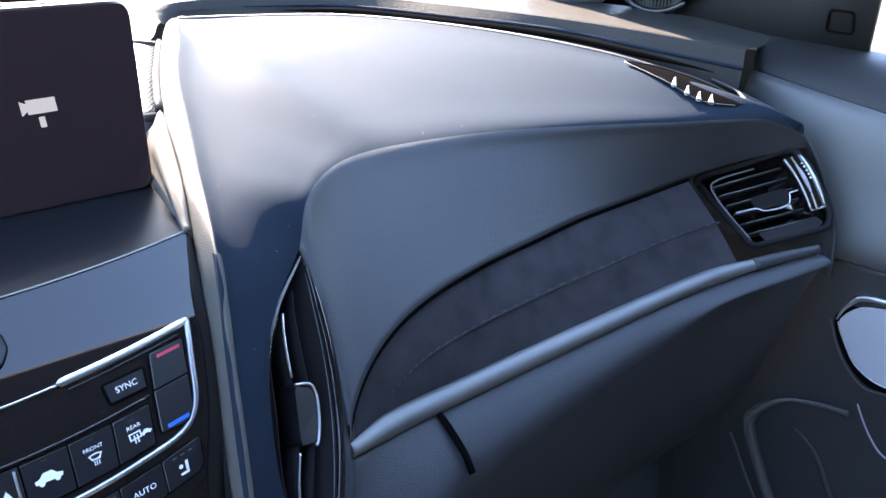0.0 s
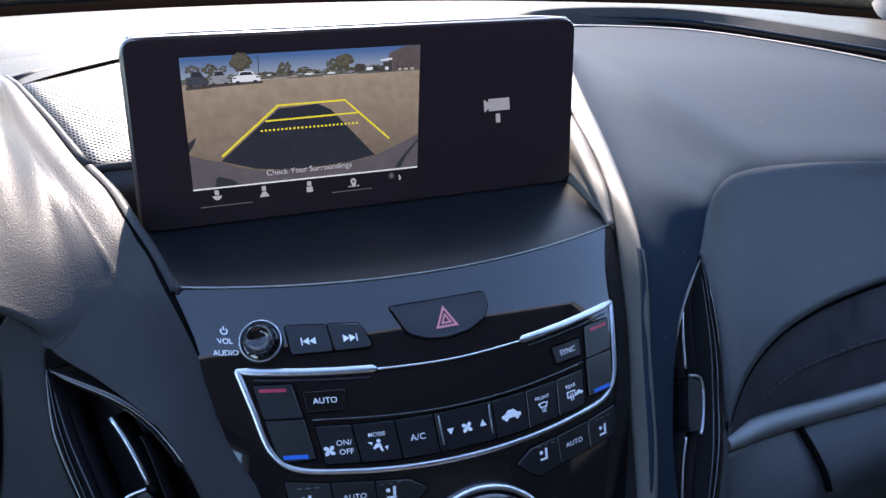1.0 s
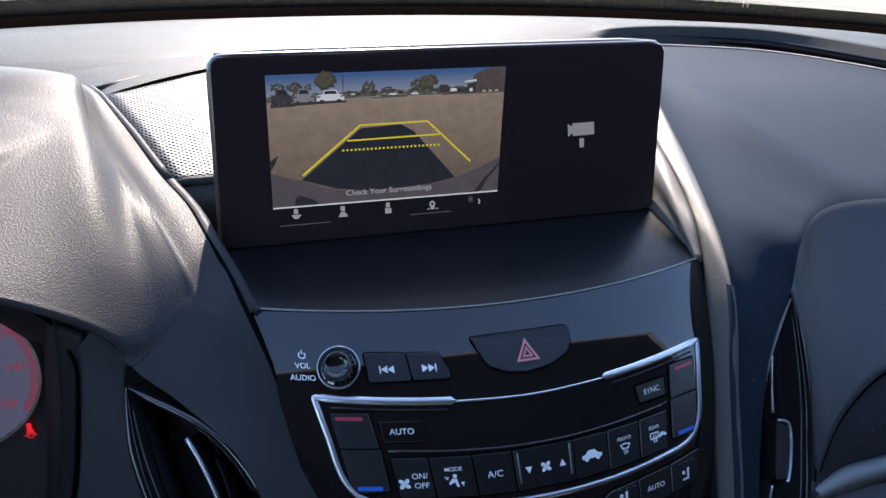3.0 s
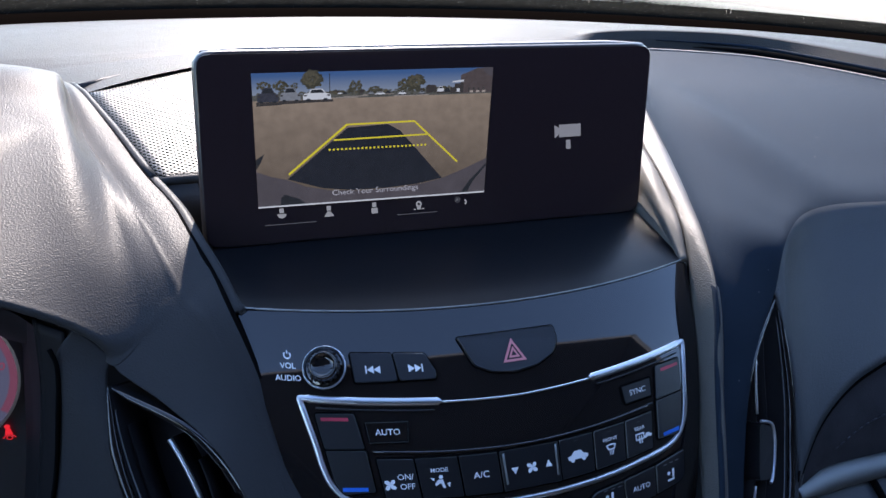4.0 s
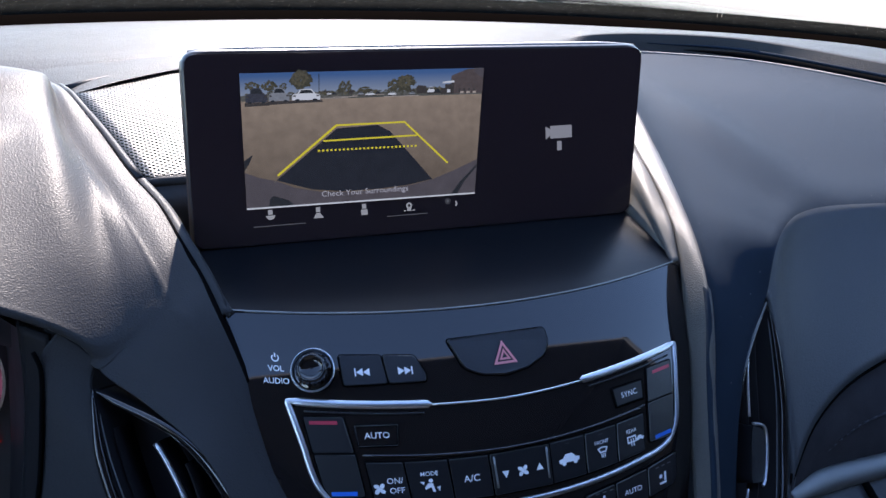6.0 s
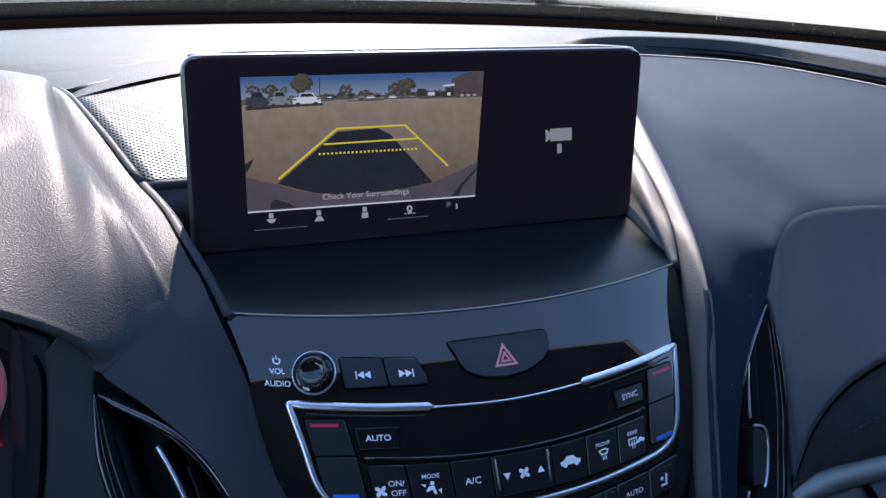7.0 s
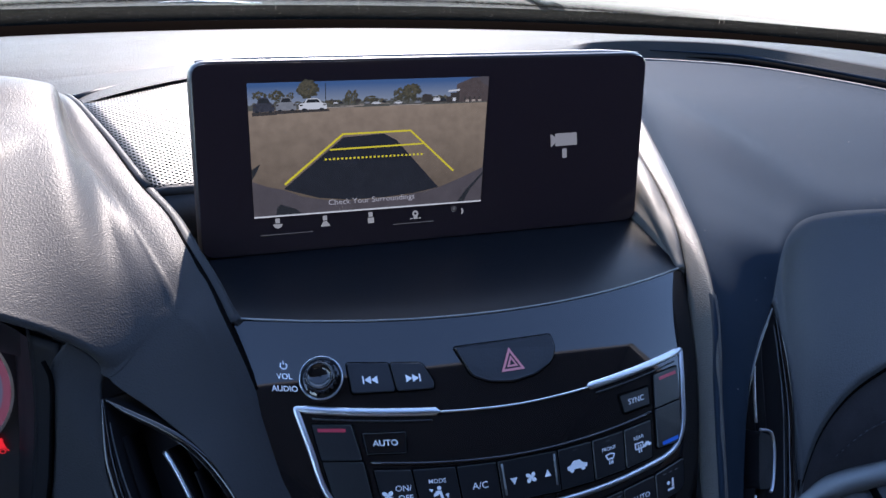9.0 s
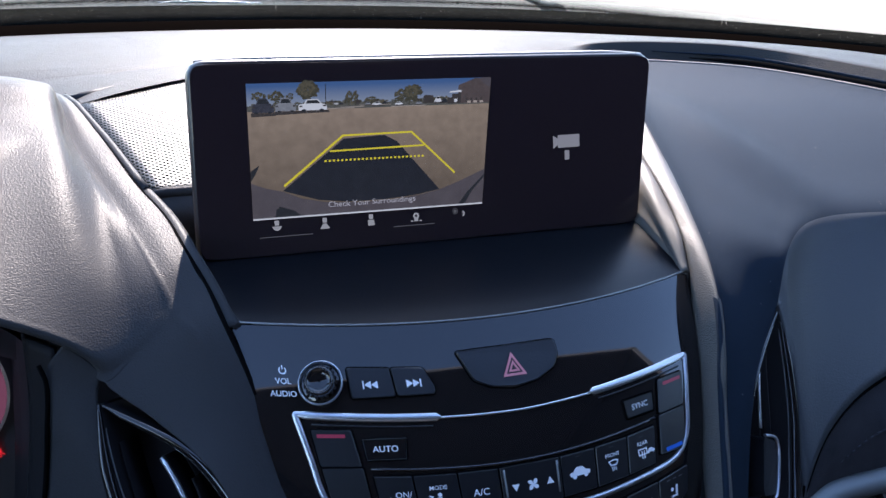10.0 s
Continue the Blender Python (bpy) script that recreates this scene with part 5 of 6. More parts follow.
gtc, gsep, gmap, gmul = (nt.nodes.new(k) for k in ("ShaderNodeTexCoord", "ShaderNodeSeparateXYZ", "ShaderNodeMapRange", "ShaderNodeMath"))
gmap.inputs["From Min"].default_value, gmap.inputs["From Max"].default_value, gmap.inputs["To Min"].default_value, gmap.inputs["To Max"].default_value = 1.080, 1.126, 0.62, 1.25
gmul.operation, gmul.inputs[1].default_value = "MULTIPLY", GLOW
nt.links.new(gtc.outputs["Object"], gsep.inputs[0])
nt.links.new(gsep.outputs["Z"], gmap.inputs["Value"])
nt.links.new(gmap.outputs[0], gmul.inputs[0])
nt.links.new(gmul.outputs[0], nt.nodes["Principled BSDF"].inputs["Emission Strength"])
picture = part("camera_picture", laid(bar(0, 0, 1, 0.80), on_picture, 0.0), T_GROUND, display, "reversing camera picture of a parking lot")
level = [0.0]


def show(bm, mat, name):
    level[0] += 0.000004
    part(name, laid(bm, on_picture, level[0]), mat, picture)


nt = T_SKY.node_tree               # the sky pales towards the horizon
stc, ssep, smap, sramp = (nt.nodes.new(k) for k in ("ShaderNodeTexCoord", "ShaderNodeSeparateXYZ", "ShaderNodeMapRange", "ShaderNodeMix"))
sramp.data_type = "RGBA"
smap.inputs["From Min"].default_value, smap.inputs["From Max"].default_value = 1.1262, 1.1380
sramp.inputs["A"].default_value, sramp.inputs["B"].default_value = (0.26, 0.29, 0.33, 1), (0.050, 0.105, 0.235, 1)
nt.links.new(stc.outputs["Object"], ssep.inputs[0])
nt.links.new(ssep.outputs["Z"], smap.inputs["Value"])
nt.links.new(smap.outputs[0], sramp.inputs["Factor"])
nt.links.new(sramp.outputs["Result"], nt.nodes["Principled BSDF"].inputs["Emission Color"])
show(bar(0, 0.80, 1, 1.0), T_SKY, "sky")
rnd = random.Random(7)
T_OLIVE, T_GREY, T_SHADE, T_KERB = lit("lit_olive", (0.085, 0.077, 0.052), 0.7, 1500), lit("lit_grey", (0.19, 0.20, 0.22), 0.3, 600), lit("lit_shade", (0.045, 0.040, 0.038), 0.4, 700), lit("lit_kerb", (0.34, 0.29, 0.25), 0.2)


def leafy(cx, cz, rx, rz, n=26, bit=0.34):
    """Many small ragged clumps, thicker in the middle of the crown."""
    return join(*[moved(flat_shape([(rx * bit * math.cos(a) * rnd.uniform(0.5, 1.35), rz * bit * math.sin(a) * rnd.uniform(0.5, 1.35)) for a in [k * math.pi / 3.5 for k in range(7)]]),
                        cx + rx * 0.85 * math.sqrt(rnd.random()) * math.cos(k * 2.4), cz + rz * 0.85 * math.sqrt(rnd.random()) * math.sin(k * 2.4)) for k in range(n)])


def tree(cx, cz, rx, rz, foot, n=46, stems=(0.0,)):
    show(join(leafy(cx, cz, rx, rz, n, 0.20), *[flat_shape([(cx + d * rx - 0.0026, foot), (cx + d * rx + 0.0026, foot), (cx + d * rx * 0.6 + 0.0016, cz), (cx + d * rx * 0.6 - 0.0016, cz)]) for d in stems]), T_TREE, "tree")
    show(leafy(cx - rx * 0.12, cz + rz * 0.12, rx * 0.85, rz * 0.85, n, 0.11), T_OLIVE, "sunlit_leaves")


show(join(bar(0, 0.796, 1, 0.836), *[leafy(0.03 + 0.0277 * k, 0.838 + rnd.uniform(-0.006, 0.008), 0.022, 0.020, 8, 0.4) for k in range(35)]), T_HAZE, "tree_line")
for k in range(34):               # low far trees and bushes along the horizon
    cx = 0.30 + 0.52 * rnd.random()
    show(leafy(cx, 0.838 + rnd.uniform(0, 0.010), rnd.uniform(0.006, 0.014), rnd.uniform(0.010, 0.022), 9, 0.4), (T_TREE, T_SHADE, T_OLIVE)[k % 3], "bush")
tree(0.045, 0.905, 0.030, 0.040, 0.80, 30)
tree(0.110, 0.900, 0.034, 0.045, 0.80, 30)
tree(0.165, 0.895, 0.020, 0.030, 0.80, 20)
tree(0.234, 0.945, 0.048, 0.075, 0.80, 80, (0.0, 0.25))
tree(0.398, 0.882, 0.017, 0.048, 0.818, 34)
tree(0.424, 0.888, 0.015, 0.046, 0.818, 30)
tree(0.490, 0.856, 0.032, 0.026, 0.818, 30)
tree(0.612, 0.888, 0.030, 0.048, 0.806, 40, (0.2,))
tree(0.662, 0.902, 0.044, 0.062, 0.800, 80, (-0.35, 0.5))
show(bar(0.303, 0.80, 0.306, 0.985), T_DARK, "lamp_post")
show(join(bar(0.30, 0.798, 0.42, 0.803), bar(0.36, 0.806, 0.46, 0.810), bar(0.57, 0.797, 0.72, 0.802), bar(0.44, 0.815, 0.57, 0.818)), T_KERB, "kerb")


def parked(cx, w, h, mat, base=0.768):
    body = [(-1, 0.17), (-1, 0.50), (-0.92, 0.62), (-0.60, 0.68), (-0.44, 0.95), (-0.34, 1.0), (0.30, 1.0), (0.42, 0.94), (0.64, 0.66), (0.94, 0.58), (1, 0.45), (1, 0.17)]
    show(flat_shape([(cx - 1.1 * w, base - h * 0.06), (cx - 1.1 * w, base + h * 0.16), (cx + 1.12 * w, base + h * 0.16), (cx + 1.2 * w, base - h * 0.02)]), T_SHADE, "car_shadow")
    show(flat_shape([(cx + a * w, base + b * h) for a, b in body]), mat, "parked_car")
    show(join(flat_shape([(cx - w * 0.50, base + h * 0.68), (cx - w * 0.36, base + h * 0.93), (cx + w * 0.32, base + h * 0.93), (cx + w * 0.54, base + h * 0.68)]),
              *[moved(ring_shape(0, w * 0.17, 10), cx + d * w, base + h * 0.17) for d in (-0.62, 0.62)]), T_DARK, "car_glass")
    show(join(bar(cx - w * 0.95, base + h * 0.44, cx - w * 0.72, base + h * 0.54), bar(cx + w * 0.72, base + h * 0.44, cx + w * 0.95, base + h * 0.54)), T_SHADE, "car_light")


parked(0.060, 0.042, 0.128, lit("lit_blue_black", (0.040, 0.042, 0.055), 0.5, 700), 0.764)
parked(0.147, 0.040, 0.118, T_GREY, 0.772)
parked(0.253, 0.056, 0.098, T_WHITE, 0.776)
for cx, w, h, base, mat in ((0.475, 0.012, 0.024, 0.816, T_GREY), (0.512, 0.020, 0.026, 0.810, T_WHITE), (0.545, 0.010, 0.018, 0.822, T_DARK), (0.605, 0.017, 0.028, 0.806, T_WHITE), (0.690, 0.014, 0.026, 0.806, T_GREY), (0.772, 0.016, 0.050, 0.812, T_WHITE), (0.800, 0.014, 0.034, 0.812, T_DARK),
                            (0.345, 0.010, 0.016, 0.826, T_WHITE), (0.366, 0.009, 0.016, 0.826, T_DARK)):
    parked(cx, w, h, mat, base)
show(flat_shape([(0.708, 0.815), (0.708, 0.868), (0.716, 0.878), (0.750, 0.872), (0.752, 0.815)]), T_SHADE, "shed")
show(flat_shape([(0.858, 0.805), (0.858, 0.945), (0.93, 0.996), (1.0, 0.996), (1.0, 0.805)]), T_WALL, "brick_building")
show(join(flat_shape([(0.858, 0.805), (0.858, 0.885), (0.872, 0.890), (0.872, 0.805)]), *[bar(0.892 + 0.022 * k, 0.815, 0.900 + 0.022 * k, 0.845) for k in range(4)]), T_SHADE, "doorway")
show(join(bar(0.832, 0.805, 0.858, 0.880), bar(0.815, 0.805, 0.834, 0.850)), T_SHADE, "canopy_shade")
show(join(flat_shape([(0.818, 0.888), (0.824, 0.900), (0.872, 0.908), (0.872, 0.892)]), bar(0.842, 0.815, 0.856, 0.840)), T_WHITE, "canopy")
show(join(*[bar(0.90 + 0.028 * k, 0.805, 0.916 + 0.028 * k, 0.822) for k in range(3)]), T_KERB, "far_car")
show(flat_shape([(0.955, 1.0), (0.962, 0.965), (0.985, 0.935), (1.0, 0.925), (1.0, 1.0)]), T_BUMP, "mirror_edge")
show(flat_shape([(0.0, 0.285), (0.0, 0.36), (0.035, 0.40), (0.02, 0.34)]), T_DARK, "shadow_mark")
show(flat_shape([(0.125, 0.20), (0.375, 0.57), (0.545, 0.585), (0.60, 0.53), (0.795, 0.135), (0.68, 0.10), (0.55, 0.085), (0.40, 0.085), (0.27, 0.115)]), T_LANE, "shaded_lane")
show(flat_shape([(0.0, 0.0), (0.0, 0.27), (0.06, 0.225), (0.125, 0.195), (0.20, 0.135), (0.30, 0.095), (0.45, 0.075), (0.60, 0.08), (0.72, 0.105), (0.80, 0.135), (0.90, 0.20), (1.0, 0.275), (1.0, 0.0)]), T_BUMP, "bumper")
show(flat_shape([(0.885, 0.0), (0.925, 0.10), (1.0, 0.235), (1.0, 0.215), (0.945, 0.10), (0.915, 0.0)]), T_DARK, "bumper_edge")
show(flat_shape([(0.09, 0.0), (0.095, 0.06), (0.11, 0.085), (0.17, 0.045), (0.20, 0.0)]), T_DARK, "bumper_edge")


def stroke(x0, y0, x1, y1, w):
    d = Vector((x1 - x0, (y1 - y0) * 0.52)).normalized()
    nx, ny = -d.y * w, d.x * w / 0.52
    return flat_shape([(x0 - nx, y0 - ny), (x1 - nx, y1 - ny), (x1 + nx, y1 + ny), (x0 + nx, y0 + ny)])


for line in ((0.375, 0.594, 0.662, 0.598, 0.0036), (0.375, 0.597, 0.13, 0.235, 0.0044), (0.660, 0.600, 0.862, 0.258, 0.0037), (0.318, 0.480, 0.718, 0.490, 0.0033)):
    show(stroke(*line), T_YELLOW, "guide_line")
show(join(*[bar(0.296 + 0.0172 * k, 0.400, 0.305 + 0.0172 * k, 0.415) for k in range(25)]), T_YELLOW, "guide_dots")
cap = text_outline("Check Your Surroundings", 0.0029, bold=0.0)
for v in cap.verts:
    v.co = v3(on_screen(-0.0424 + v.co.x * 1.13, 1.0760 + v.co.y, 0.0017))
part("caption", cap, lit("lit_grey_text", (0.40, 0.39, 0.42)), picture)
show(bar(0.0, -0.008, 1.0, 0.004), T_WHITE, "base_line")

symbols = lambda bm, cx, cz, mat, name: part(name, laid(bm, lambda x, y, h: on_screen(cx + x, cz + y, 0.0011), 0), mat, display)
T_ICON = lit("lit_icon", (0.30, 0.30, 0.31))
head_bit = lambda: bar(-0.0012, 0.0004, 0.0012, 0.0030)
symbols(join(head_bit(), flat_shape([(-0.0027, 0.0), (-0.0016, -0.0018), (0.0, -0.0024), (0.0016, -0.0018), (0.0027, 0.0)])), -0.0951, 1.0668, T_ICON, "view_symbol")
symbols(join(head_bit(), flat_shape([(-0.0010, 0.0), (-0.0028, -0.0028), (0.0028, -0.0028), (0.0010, 0.0)])), -0.0694, 1.0663, T_ICON, "view_symbol")
symbols(join(head_bit(), bar(-0.0018, -0.0030, 0.0018, 0.0)), -0.0437, 1.0662, T_ICON, "view_symbol")
symbols(join(ring_shape(0.0007, 0.0018, 12), bar(-0.0012, -0.0030, 0.0012, -0.0012), bar(-0.0032, -0.0030, -0.0018, -0.0024), bar(0.0018, -0.0030, 0.0032, -0.0024)), -0.0177, 1.0664, T_ICON, "view_symbol")
symbols(join(ring_shape(0.0, 0.0009, 10), ring_shape(0.0014, 0.0017, 12)), 0.0056, 1.0672, lit("lit_dim", (0.10, 0.10, 0.11)), "view_symbol")
symbols(moved(ring_shape(0.0008, 0.0018, 12, -70, 70), 0, 0), 0.0096, 1.0656, T_ICON, "view_symbol")
for cx, w in ((-0.0905, 0.014), (-0.0190, 0.012)):
    symbols(bar(-w, -0.0002, w, 0.0002), cx, 1.0614, lit("lit_faint", (0.09, 0.09, 0.10)), "underline")
symbols(join(flat_shape([(-0.0058, -0.0036), (0.0085, -0.0034), (0.0085, 0.0038), (-0.0058, 0.0036)]), flat_shape([(-0.0088, -0.0040), (-0.0050, -0.0014), (-0.0050, 0.0014), (-0.0088, 0.0034)]), flat_shape([(-0.0014, -0.0105), (0.0016, -0.0105), (0.0016, -0.0052), (-0.0014, -0.0052)])),
        0.0772, 1.1022, lit("lit_symbol", (0.24, 0.24, 0.26)), "camera_symbol")

# ---- stitched seam in the suede ----
SEAM = [(0.205, -0.1445, 0.938), (0.235, -0.138, 0.9475), (0.28, -0.1325, 0.951), (0.34, -0.128, 0.9515), (0.42, -0.126, 0.952), (0.49, -0.127, 0.954), (0.545, -0.136, 0.958)]
seam = part("suede_seam", tube(SEAM, 0.0009, 60, 6), SUEDE, dash, "stitched seam across the suede")
for k, p in enumerate(spline(SEAM, 70)):
    if k % 2 == 0:
        q = spline(SEAM, 70)[min(k + 1, 70)]
        part("stitch", tube([p + Vector((0, -0.0012, 0.0028)), q + Vector((0, -0.0012, 0.0028))], 0.0004, 2, 5), THREAD, seam)

# ---- side air vent at the dashboard's outer end ----
sv = thing("side_air_vent", "black slatted side air vent with a chrome tab and thumb wheel", "air vent")
V_TL, V_TR, V_BR, V_BL = (Vector(p) for p in ((0.5735, -0.0865, 0.9755), (0.6345, -0.1420, 1.0075), (0.6345, -0.1890, 0.9500), (0.5865, -0.1445, 0.9265)))
svn = (V_TR - V_TL).cross(V_BL - V_TL).normalized()
if svn.y > 0:
    svn = -svn


def on_vent(u, v, h):
    return V_TL.lerp(V_TR, u).lerp(V_BL.lerp(V_BR, u), v) + svn * h


frame_pts = rounded([(0.0, 0.0), (0.97, 0.0), (1.04, 0.30), (1.02, 0.86), (0.93, 1.0), (0.02, 1.0)], 0.08, 4)
part("cavity", join(grid_mesh([[Vector(on_vent(x, y, 0.001)) for x, y in frame_pts], [Vector(on_vent(0.5 + (x - 0.5) * 0.95, 0.5 + (y - 0.5) * 0.93, -0.006)) for x, y in frame_pts],
                               [Vector(on_vent(0.5 + (x - 0.5) * 0.8, 0.5 + (y - 0.5) * 0.8, -0.03)) for x, y in frame_pts], [Vector(on_vent(0.5, 0.5, -0.031)) for x, y in frame_pts]], True)), GLOSS, sv, "black opening")
part("bezel", tube([on_vent(x, y, 0.001) for x, y in frame_pts + frame_pts[:1]], 0.0030, smooth=False, sides=8), VENT_BLACK, sv, "black frame")
part("bright_line", tube([on_vent(u, v, 0.002) for u, v in ((0.55, 0.10), (0.20, 0.10), (0.10, 0.14), (0.06, 0.30), (0.05, 0.60), (0.06, 0.92))], 0.0009, 30, 6), SATIN, sv, "fine bright line")
for k in range(6):
    v = 0.16 + 0.135 * k
    part("slat_edge", tube([on_vent(0.10 + 0.06 * (k > 3), v, -0.0026), on_vent(0.78, v + 0.016, -0.0026)], 0.0005, 2, 5), SATIN, sv, "pale slat edge")
    part("slat", grid_mesh([[on_vent(u / 10, v - 0.012 + 0.02 * u / 10, -0.003), on_vent(u / 10, v + 0.012 + 0.02 * u / 10, -0.003), on_vent(u / 10, v + 0.05, -0.018), on_vent(u / 10, v + 0.02, -0.018)] for u in range(1, 9)], True), BUTTON, sv)
tab = part("tab", slab(rounded([(0.34, 0.42), (0.72, 0.42), (0.72, 0.60), (0.34, 0.60)], 0.05, 3), -0.004, 0.003, on_vent, 0.001), VENT_BLACK, sv, "slider tab")
part("chrome_edge", tube([on_vent(u, v, 0.0030) for u, v in ((0.12, 0.55), (0.34, 0.57), (0.40, 0.62), (0.66, 0.62), (0.71, 0.55), (0.73, 0.50), (0.82, 0.49))], 0.0008, 40, 6, smooth=True), CHROME, tab, "chrome edge line")
bow = lambda u, v: (u + 0.035 * (1 - ((v - 0.42) / 0.36) ** 2), v)
wheel_rows = [[on_vent(*bow(u, 0.10 + 0.66 * k / 14), h) for u, h in ((0.815, 0.0), (0.835, 0.004), (0.885, 0.0075), (0.940, 0.0080), (0.985, 0.0050), (1.0, 0.0))] for k in range(15)]
wheel = part("thumb_wheel", grid_mesh(wheel_rows), GLOSS, sv, "thumb wheel with pale marks")
part("chrome_edge", tube([r[1] for r in wheel_rows] + [wheel_rows[-1][3], wheel_rows[-1][4]], 0.0010, smooth=False, sides=6), CHROME, wheel, "chrome edge line")
part("chrome_edge", tube([r[4] for r in wheel_rows], lambda t: 0.0005 + 0.0010 * math.sin(math.pi * t), smooth=False, sides=6), CHROME, wheel, "chrome edge line")
part("blade", tube([r[2] + svn * 0.0006 for r in wheel_rows[2:11]], lambda t: 0.0006 + 0.0012 * math.sin(math.pi * t), smooth=False, sides=6), HANDLE, wheel, "pale blade")
for k in range(5):
    part("mark", tube([wheel_rows[2 + k][3] + svn * 0.0006, wheel_rows[2 + k][3].lerp(wheel_rows[3 + k][3], 0.5) + svn * 0.0006], 0.0008, 2, 5), WHITE_INK, wheel)
part("lower_lid", slab(rounded([(0.18, 0.86), (0.86, 0.84), (0.90, 0.93), (0.82, 0.97), (0.20, 0.97)], 0.03, 3), -0.002, 0.003, on_vent, 0.001), BUTTON, sv)

# ---- passenger door ----
door = thing("passenger_door", "grey and black passenger door trim beside the dashboard", "car door")
SAIL = material("sail_trim", (0.0100, 0.0100, 0.0108), 0.55, spec=0.3, grain=0.15, grain_scale=1100, cells=True, blotch=0.12)
DOOR = [[(0.775, -0.034, 1.071), (0.775, -0.16, 1.069), (0.775, -0.4, 1.060), (0.775, -0.9, 1.05)], [(0.735, -0.036, 1.067), (0.735, -0.16, 1.063), (0.735, -0.4, 1.050), (0.735, -0.9, 1.04)],
        [(0.712, -0.046, 1.058), (0.712, -0.165, 1.047), (0.712, -0.4, 1.028), (0.712, -0.9, 1.01)], [(0.702, -0.054, 1.048), (0.702, -0.17, 1.034), (0.702, -0.4, 1.012), (0.702, -0.9, 0.995)]]
part("upper_ledge", loft(DOOR, 30, 14), SAIL, door, "dark rolled door top", thick=-0.004)
LOWER = [[(0.700, -0.054, 1.0475), (0.700, -0.17, 1.0335), (0.700, -0.4, 1.0115), (0.70, -0.9, 0.9945)], [(0.694, -0.055, 1.0445), (0.694, -0.17, 1.030), (0.694, -0.4, 1.008), (0.694, -0.9, 0.991)],
         [(0.688, -0.055, 1.030), (0.688, -0.17, 1.016), (0.688, -0.4, 0.996), (0.688, -0.9, 0.98)],
         [(0.677, -0.055, 0.975), (0.677, -0.16, 0.970), (0.677, -0.4, 0.962), (0.676, -0.9, 0.955)], [(0.664, -0.05, 0.918), (0.664, -0.16, 0.920), (0.662, -0.4, 0.93), (0.66, -0.9, 0.93)], [(0.668, -0.05, 0.908), (0.668, -0.16, 0.910), (0.667, -0.4, 0.92), (0.665, -0.9, 0.92)]]
part("upper_panel", loft(LOWER, 30, 30), DOOR_GREY, door, "grey vinyl upper door panel", thick=-0.004)
LOW2 = [[(0.672, -0.03, 0.905), (0.672, -0.2, 0.908), (0.671, -0.4, 0.918), (0.67, -0.9, 0.918)], [(0.675, -0.03, 0.88), (0.675, -0.2, 0.88), (0.675, -0.4, 0.89), (0.675, -0.9, 0.89)],
        [(0.690, -0.03, 0.80), (0.690, -0.2, 0.80), (0.690, -0.4, 0.81), (0.69, -0.9, 0.81)], [(0.695, -0.03, 0.60), (0.695, -0.2, 0.60), (0.695, -0.4, 0.60), (0.695, -0.9, 0.60)], [(0.70, -0.03, 0.44), (0.70, -0.2, 0.44), (0.70, -0.4, 0.44), (0.70, -0.9, 0.44)]]
part("lower_panel", loft(LOW2, 20, 24), material("black_door_plastic", (0.026, 0.027, 0.028), 0.55, grain=0.25, blotch=0.2), door, "black lower door panel", thick=-0.004)
# handle plate in a dark recess, chrome along its top edge
PLATE = [(-0.1980, 0.8490), (-0.2044, 0.8597), (-0.2149, 0.8697), (-0.2347, 0.8758), (-0.3000, 0.8860), (-0.3200, 0.8120), (-0.2600, 0.8037), (-0.2426, 0.8032), (-0.2298, 0.8073), (-0.2193, 0.8142), (-0.2093, 0.8276), (-0.2018, 0.8392)]
on_door = lambda y, z, h: Vector((0.674 - h, y, z))
plate_line = rounded(PLATE, 0.006, 3)
part("handle_recess", slab(rounded([(-0.1915, 0.8475), (-0.1995, 0.8620), (-0.2130, 0.8740), (-0.2330, 0.8800), (-0.3000, 0.8900), (-0.3250, 0.8040), (-0.2537, 0.7950), (-0.2370, 0.7925), (-0.2219, 0.8000), (-0.2094, 0.8125), (-0.1991, 0.8285)], 0.006, 3), -0.020, 0.0005, on_door, 0.001), GAP, door, "dark recess round the handle plate")
plate = part("handle_plate", slab(plate_line, 0.0, 0.004, on_door, 0.001), HANDLE, door, "silver door handle plate")
part("plate_rim", tube([on_door(y, z, 0.0036) for y, z in [(-0.3200, 0.8120), (-0.2600, 0.8037), (-0.2426, 0.8032), (-0.2298, 0.8073), (-0.2193, 0.8142), (-0.2093, 0.8276), (-0.2018, 0.8392), (-0.1982, 0.8470)]], 0.0006, 50, 6), CHROME, plate, "bright edge")
part("chrome_bow", tube([on_door(y, z, 0.004) for y, z in ((-0.1968, 0.8491), (-0.2001, 0.8602), (-0.2056, 0.8698), (-0.2116, 0.8771), (-0.2207, 0.8805), (-0.2339, 0.8823), (-0.2576, 0.8851), (-0.3000, 0.8920))], lambda t: 0.0008 + 0.0020 * min(1, 2.4 * t), 50, 8), CHROME, door, "chrome bow over the handle plate")
part("recess_edge", tube([on_door(y, z, 0.002) for y, z in ((-0.1908, 0.8455), (-0.1991, 0.8280), (-0.2094, 0.8114), (-0.2219, 0.7991), (-0.2352, 0.7919), (-0.2537, 0.7949), (-0.2774, 0.8012))], 0.0008, 40, 6), DOOR_GREY, door, "thin edge of the recess")
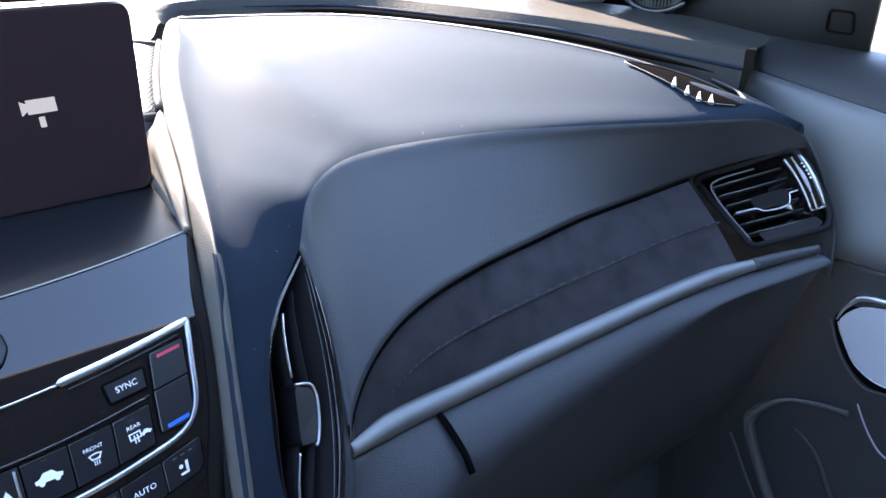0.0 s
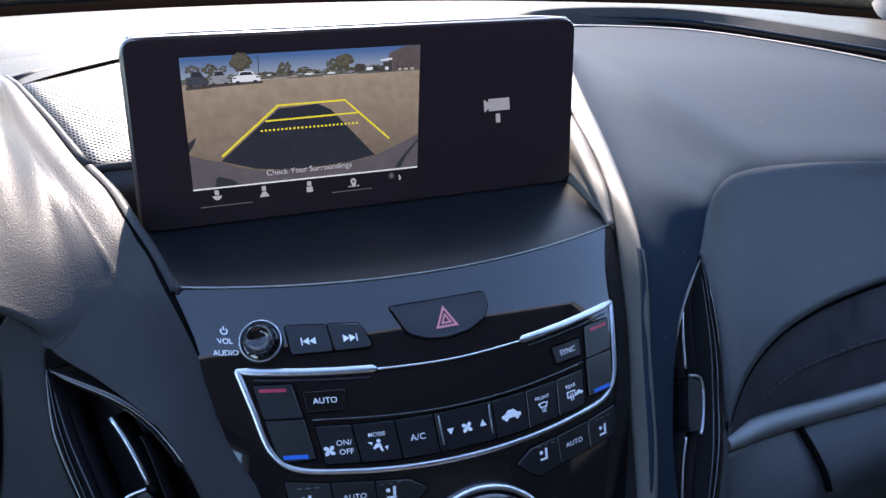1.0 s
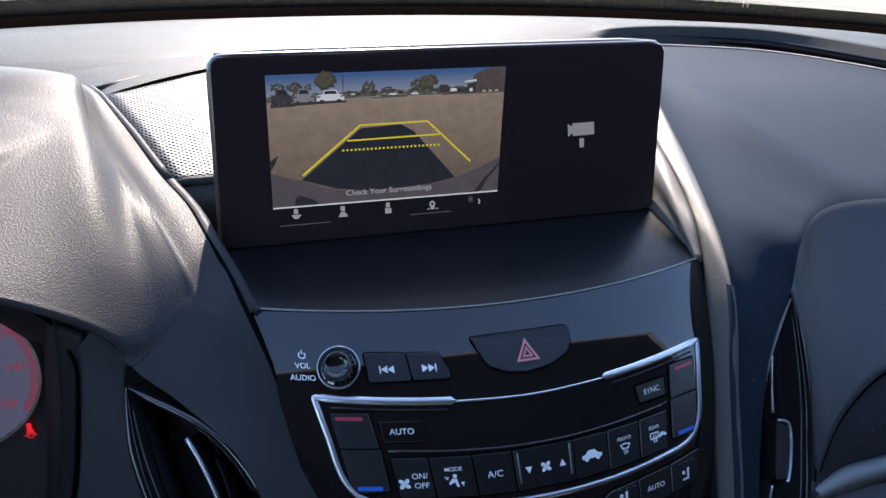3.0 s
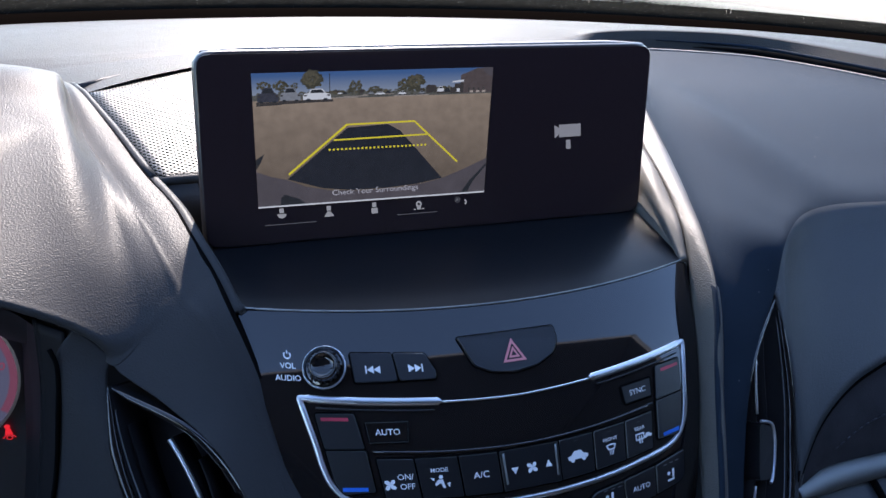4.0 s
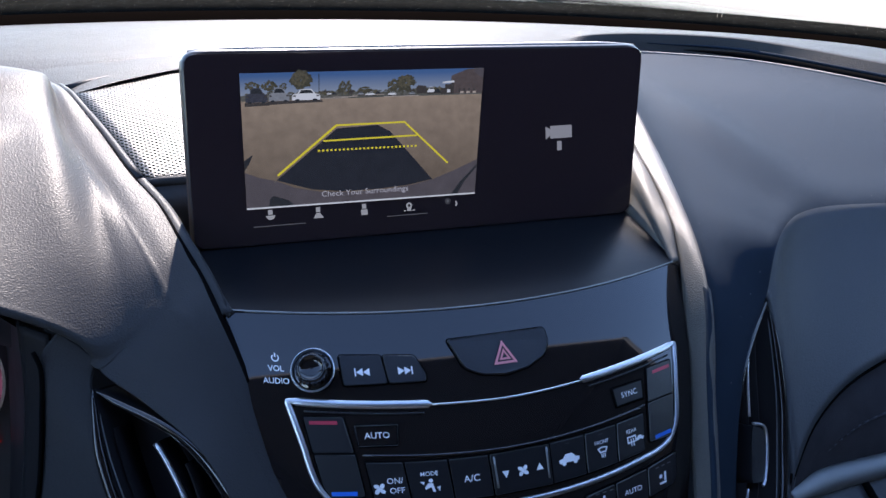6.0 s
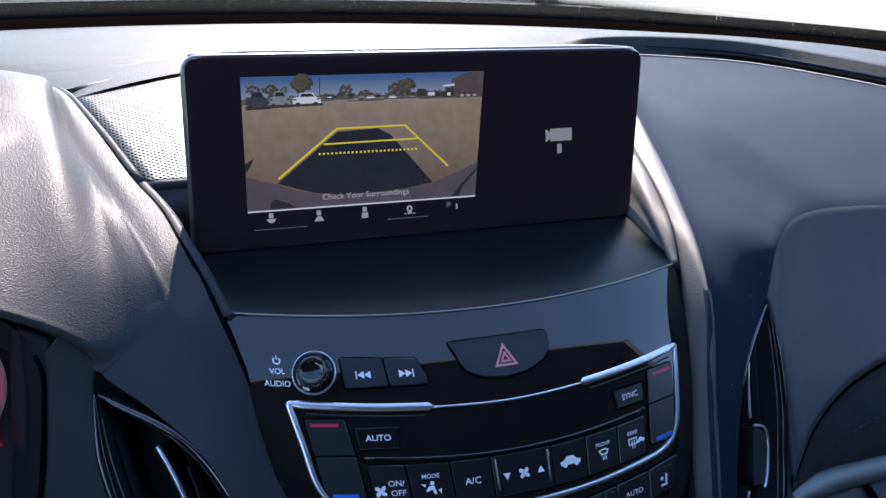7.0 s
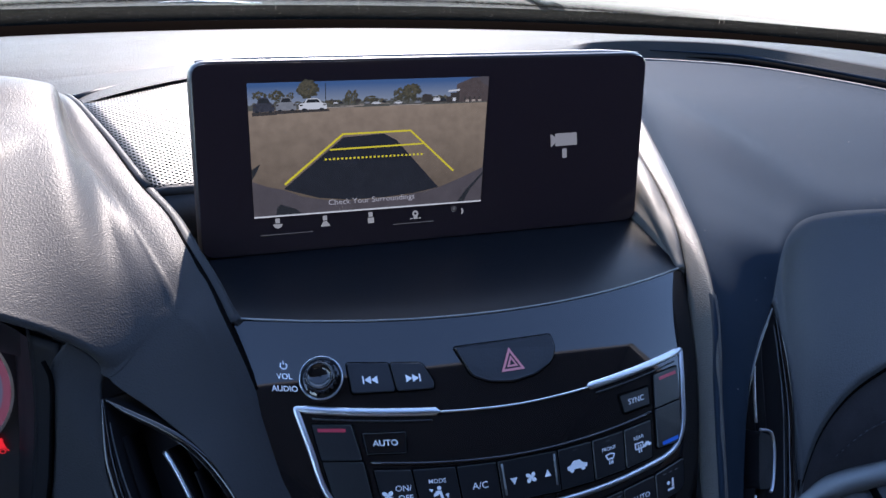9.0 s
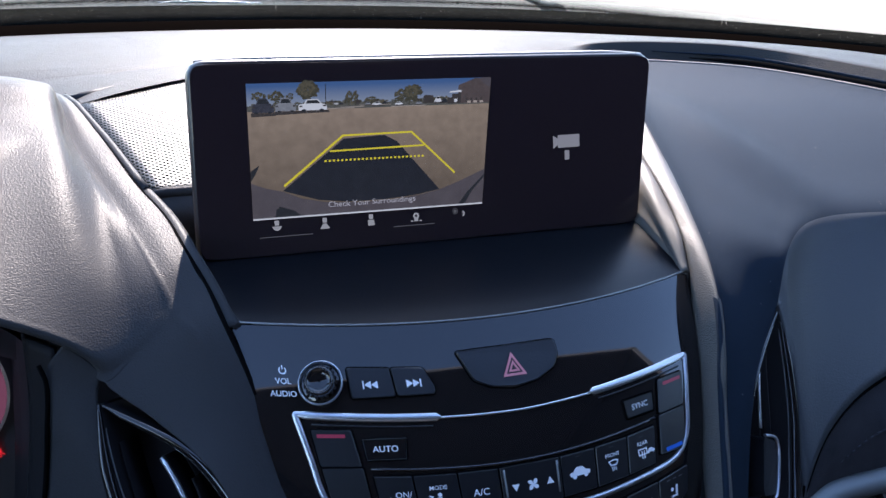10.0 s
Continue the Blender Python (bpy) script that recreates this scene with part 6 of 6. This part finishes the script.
# map pocket
on_pocket = lambda y, z, h: Vector((0.690 - h, y, z))
part("pocket_edge", tube([on_pocket(y, z, 0.004) for y, z in ((-0.1890, 0.570), (-0.1696, 0.6034), (-0.1527, 0.6330), (-0.1374, 0.6619), (-0.1303, 0.6805), (-0.1307, 0.6922), (-0.1381, 0.7056), (-0.1502, 0.7200), (-0.1647, 0.7321), (-0.1844, 0.7400), (-0.2062, 0.7467), (-0.2235, 0.7495))], lambda t: 0.0062 if t < 0.45 else max(0.0020, 0.0062 - 0.016 * (t - 0.45)) + 0.004 * max(0, t - 0.75), 70, 8), DOOR_GREY, door, "rounded edge of the door pocket")
part("pocket_rim", tube([on_pocket(y, z, 0.004) for y, z in ((-0.1740, 0.5640), (-0.1541, 0.5919), (-0.1344, 0.6204), (-0.1188, 0.6460), (-0.1110, 0.6569))], 0.0014, 20, 8), DOOR_GREY, door)
part("pocket_rim", tube([on_pocket(y, z, 0.001) for y, z in ((-0.1776, 0.7010), (-0.1912, 0.6951), (-0.2064, 0.6810), (-0.2276, 0.6477), (-0.2450, 0.6200))], lambda t: 0.0012 + 0.003 * t, 20, 8), DARK, door)
part("pocket_rim", tube([on_pocket(y, z, 0.008) for y, z in ((-0.2301, 0.7666), (-0.2375, 0.7538), (-0.2485, 0.7387), (-0.2589, 0.7287), (-0.2664, 0.7256), (-0.2829, 0.7248))], 0.0009, 20, 8), HANDLE, door)
# sail panel with a square switch, outlet speaker at the pillar's foot
part("sail_panel", grid_mesh([[Vector((0.762 + 0.05 * max(0, y), y, 1.06)), Vector((0.762 + 0.05 * max(0, y), y, 1.12)), Vector((0.742 + 0.05 * max(0, y), y - 0.02, 1.25)), Vector((0.722, y - 0.08, 1.36))] for y in (0.16, 0.10, 0.05, 0.0, -0.06, -0.128)]), SAIL, door, "grey trim at the mirror corner", thick=-0.006)
on_sail = lambda y, z, h: Vector((0.760 - h, y, z))
sq = rounded([(-0.086, 1.0865), (-0.112, 1.0865), (-0.109, 1.106), (-0.086, 1.106)], 0.004, 4)
part("square_button", tube([on_sail(y, z, 0.0) for y, z in sq + sq[:1]], 0.0014, smooth=False, sides=6), GAP, door, "dark edge of a square button")
tw = thing("tweeter", "round door tweeter with a dark rim at the pillar's foot", "speaker")
on_tw = lambda x, y, h: Vector((0.752 - h - 0.15 * (x + 0.0), 0.11 + x, 1.128 + y))
part("rim", tube([on_tw(0.052 * math.cos(a), 0.045 * math.sin(a), 0.004) for a in [2 * math.pi * k / 40 for k in range(41)]], 0.0035, smooth=False, sides=8), BUTTON, tw, "dark rim")
part("mesh", laid(moved(ring_shape(0.0, 0.047, 40), 0, 0), lambda x, y, h: on_tw(x * 1.08, y * 0.94, 0.003), 0), perforated(), tw, "perforated cover")
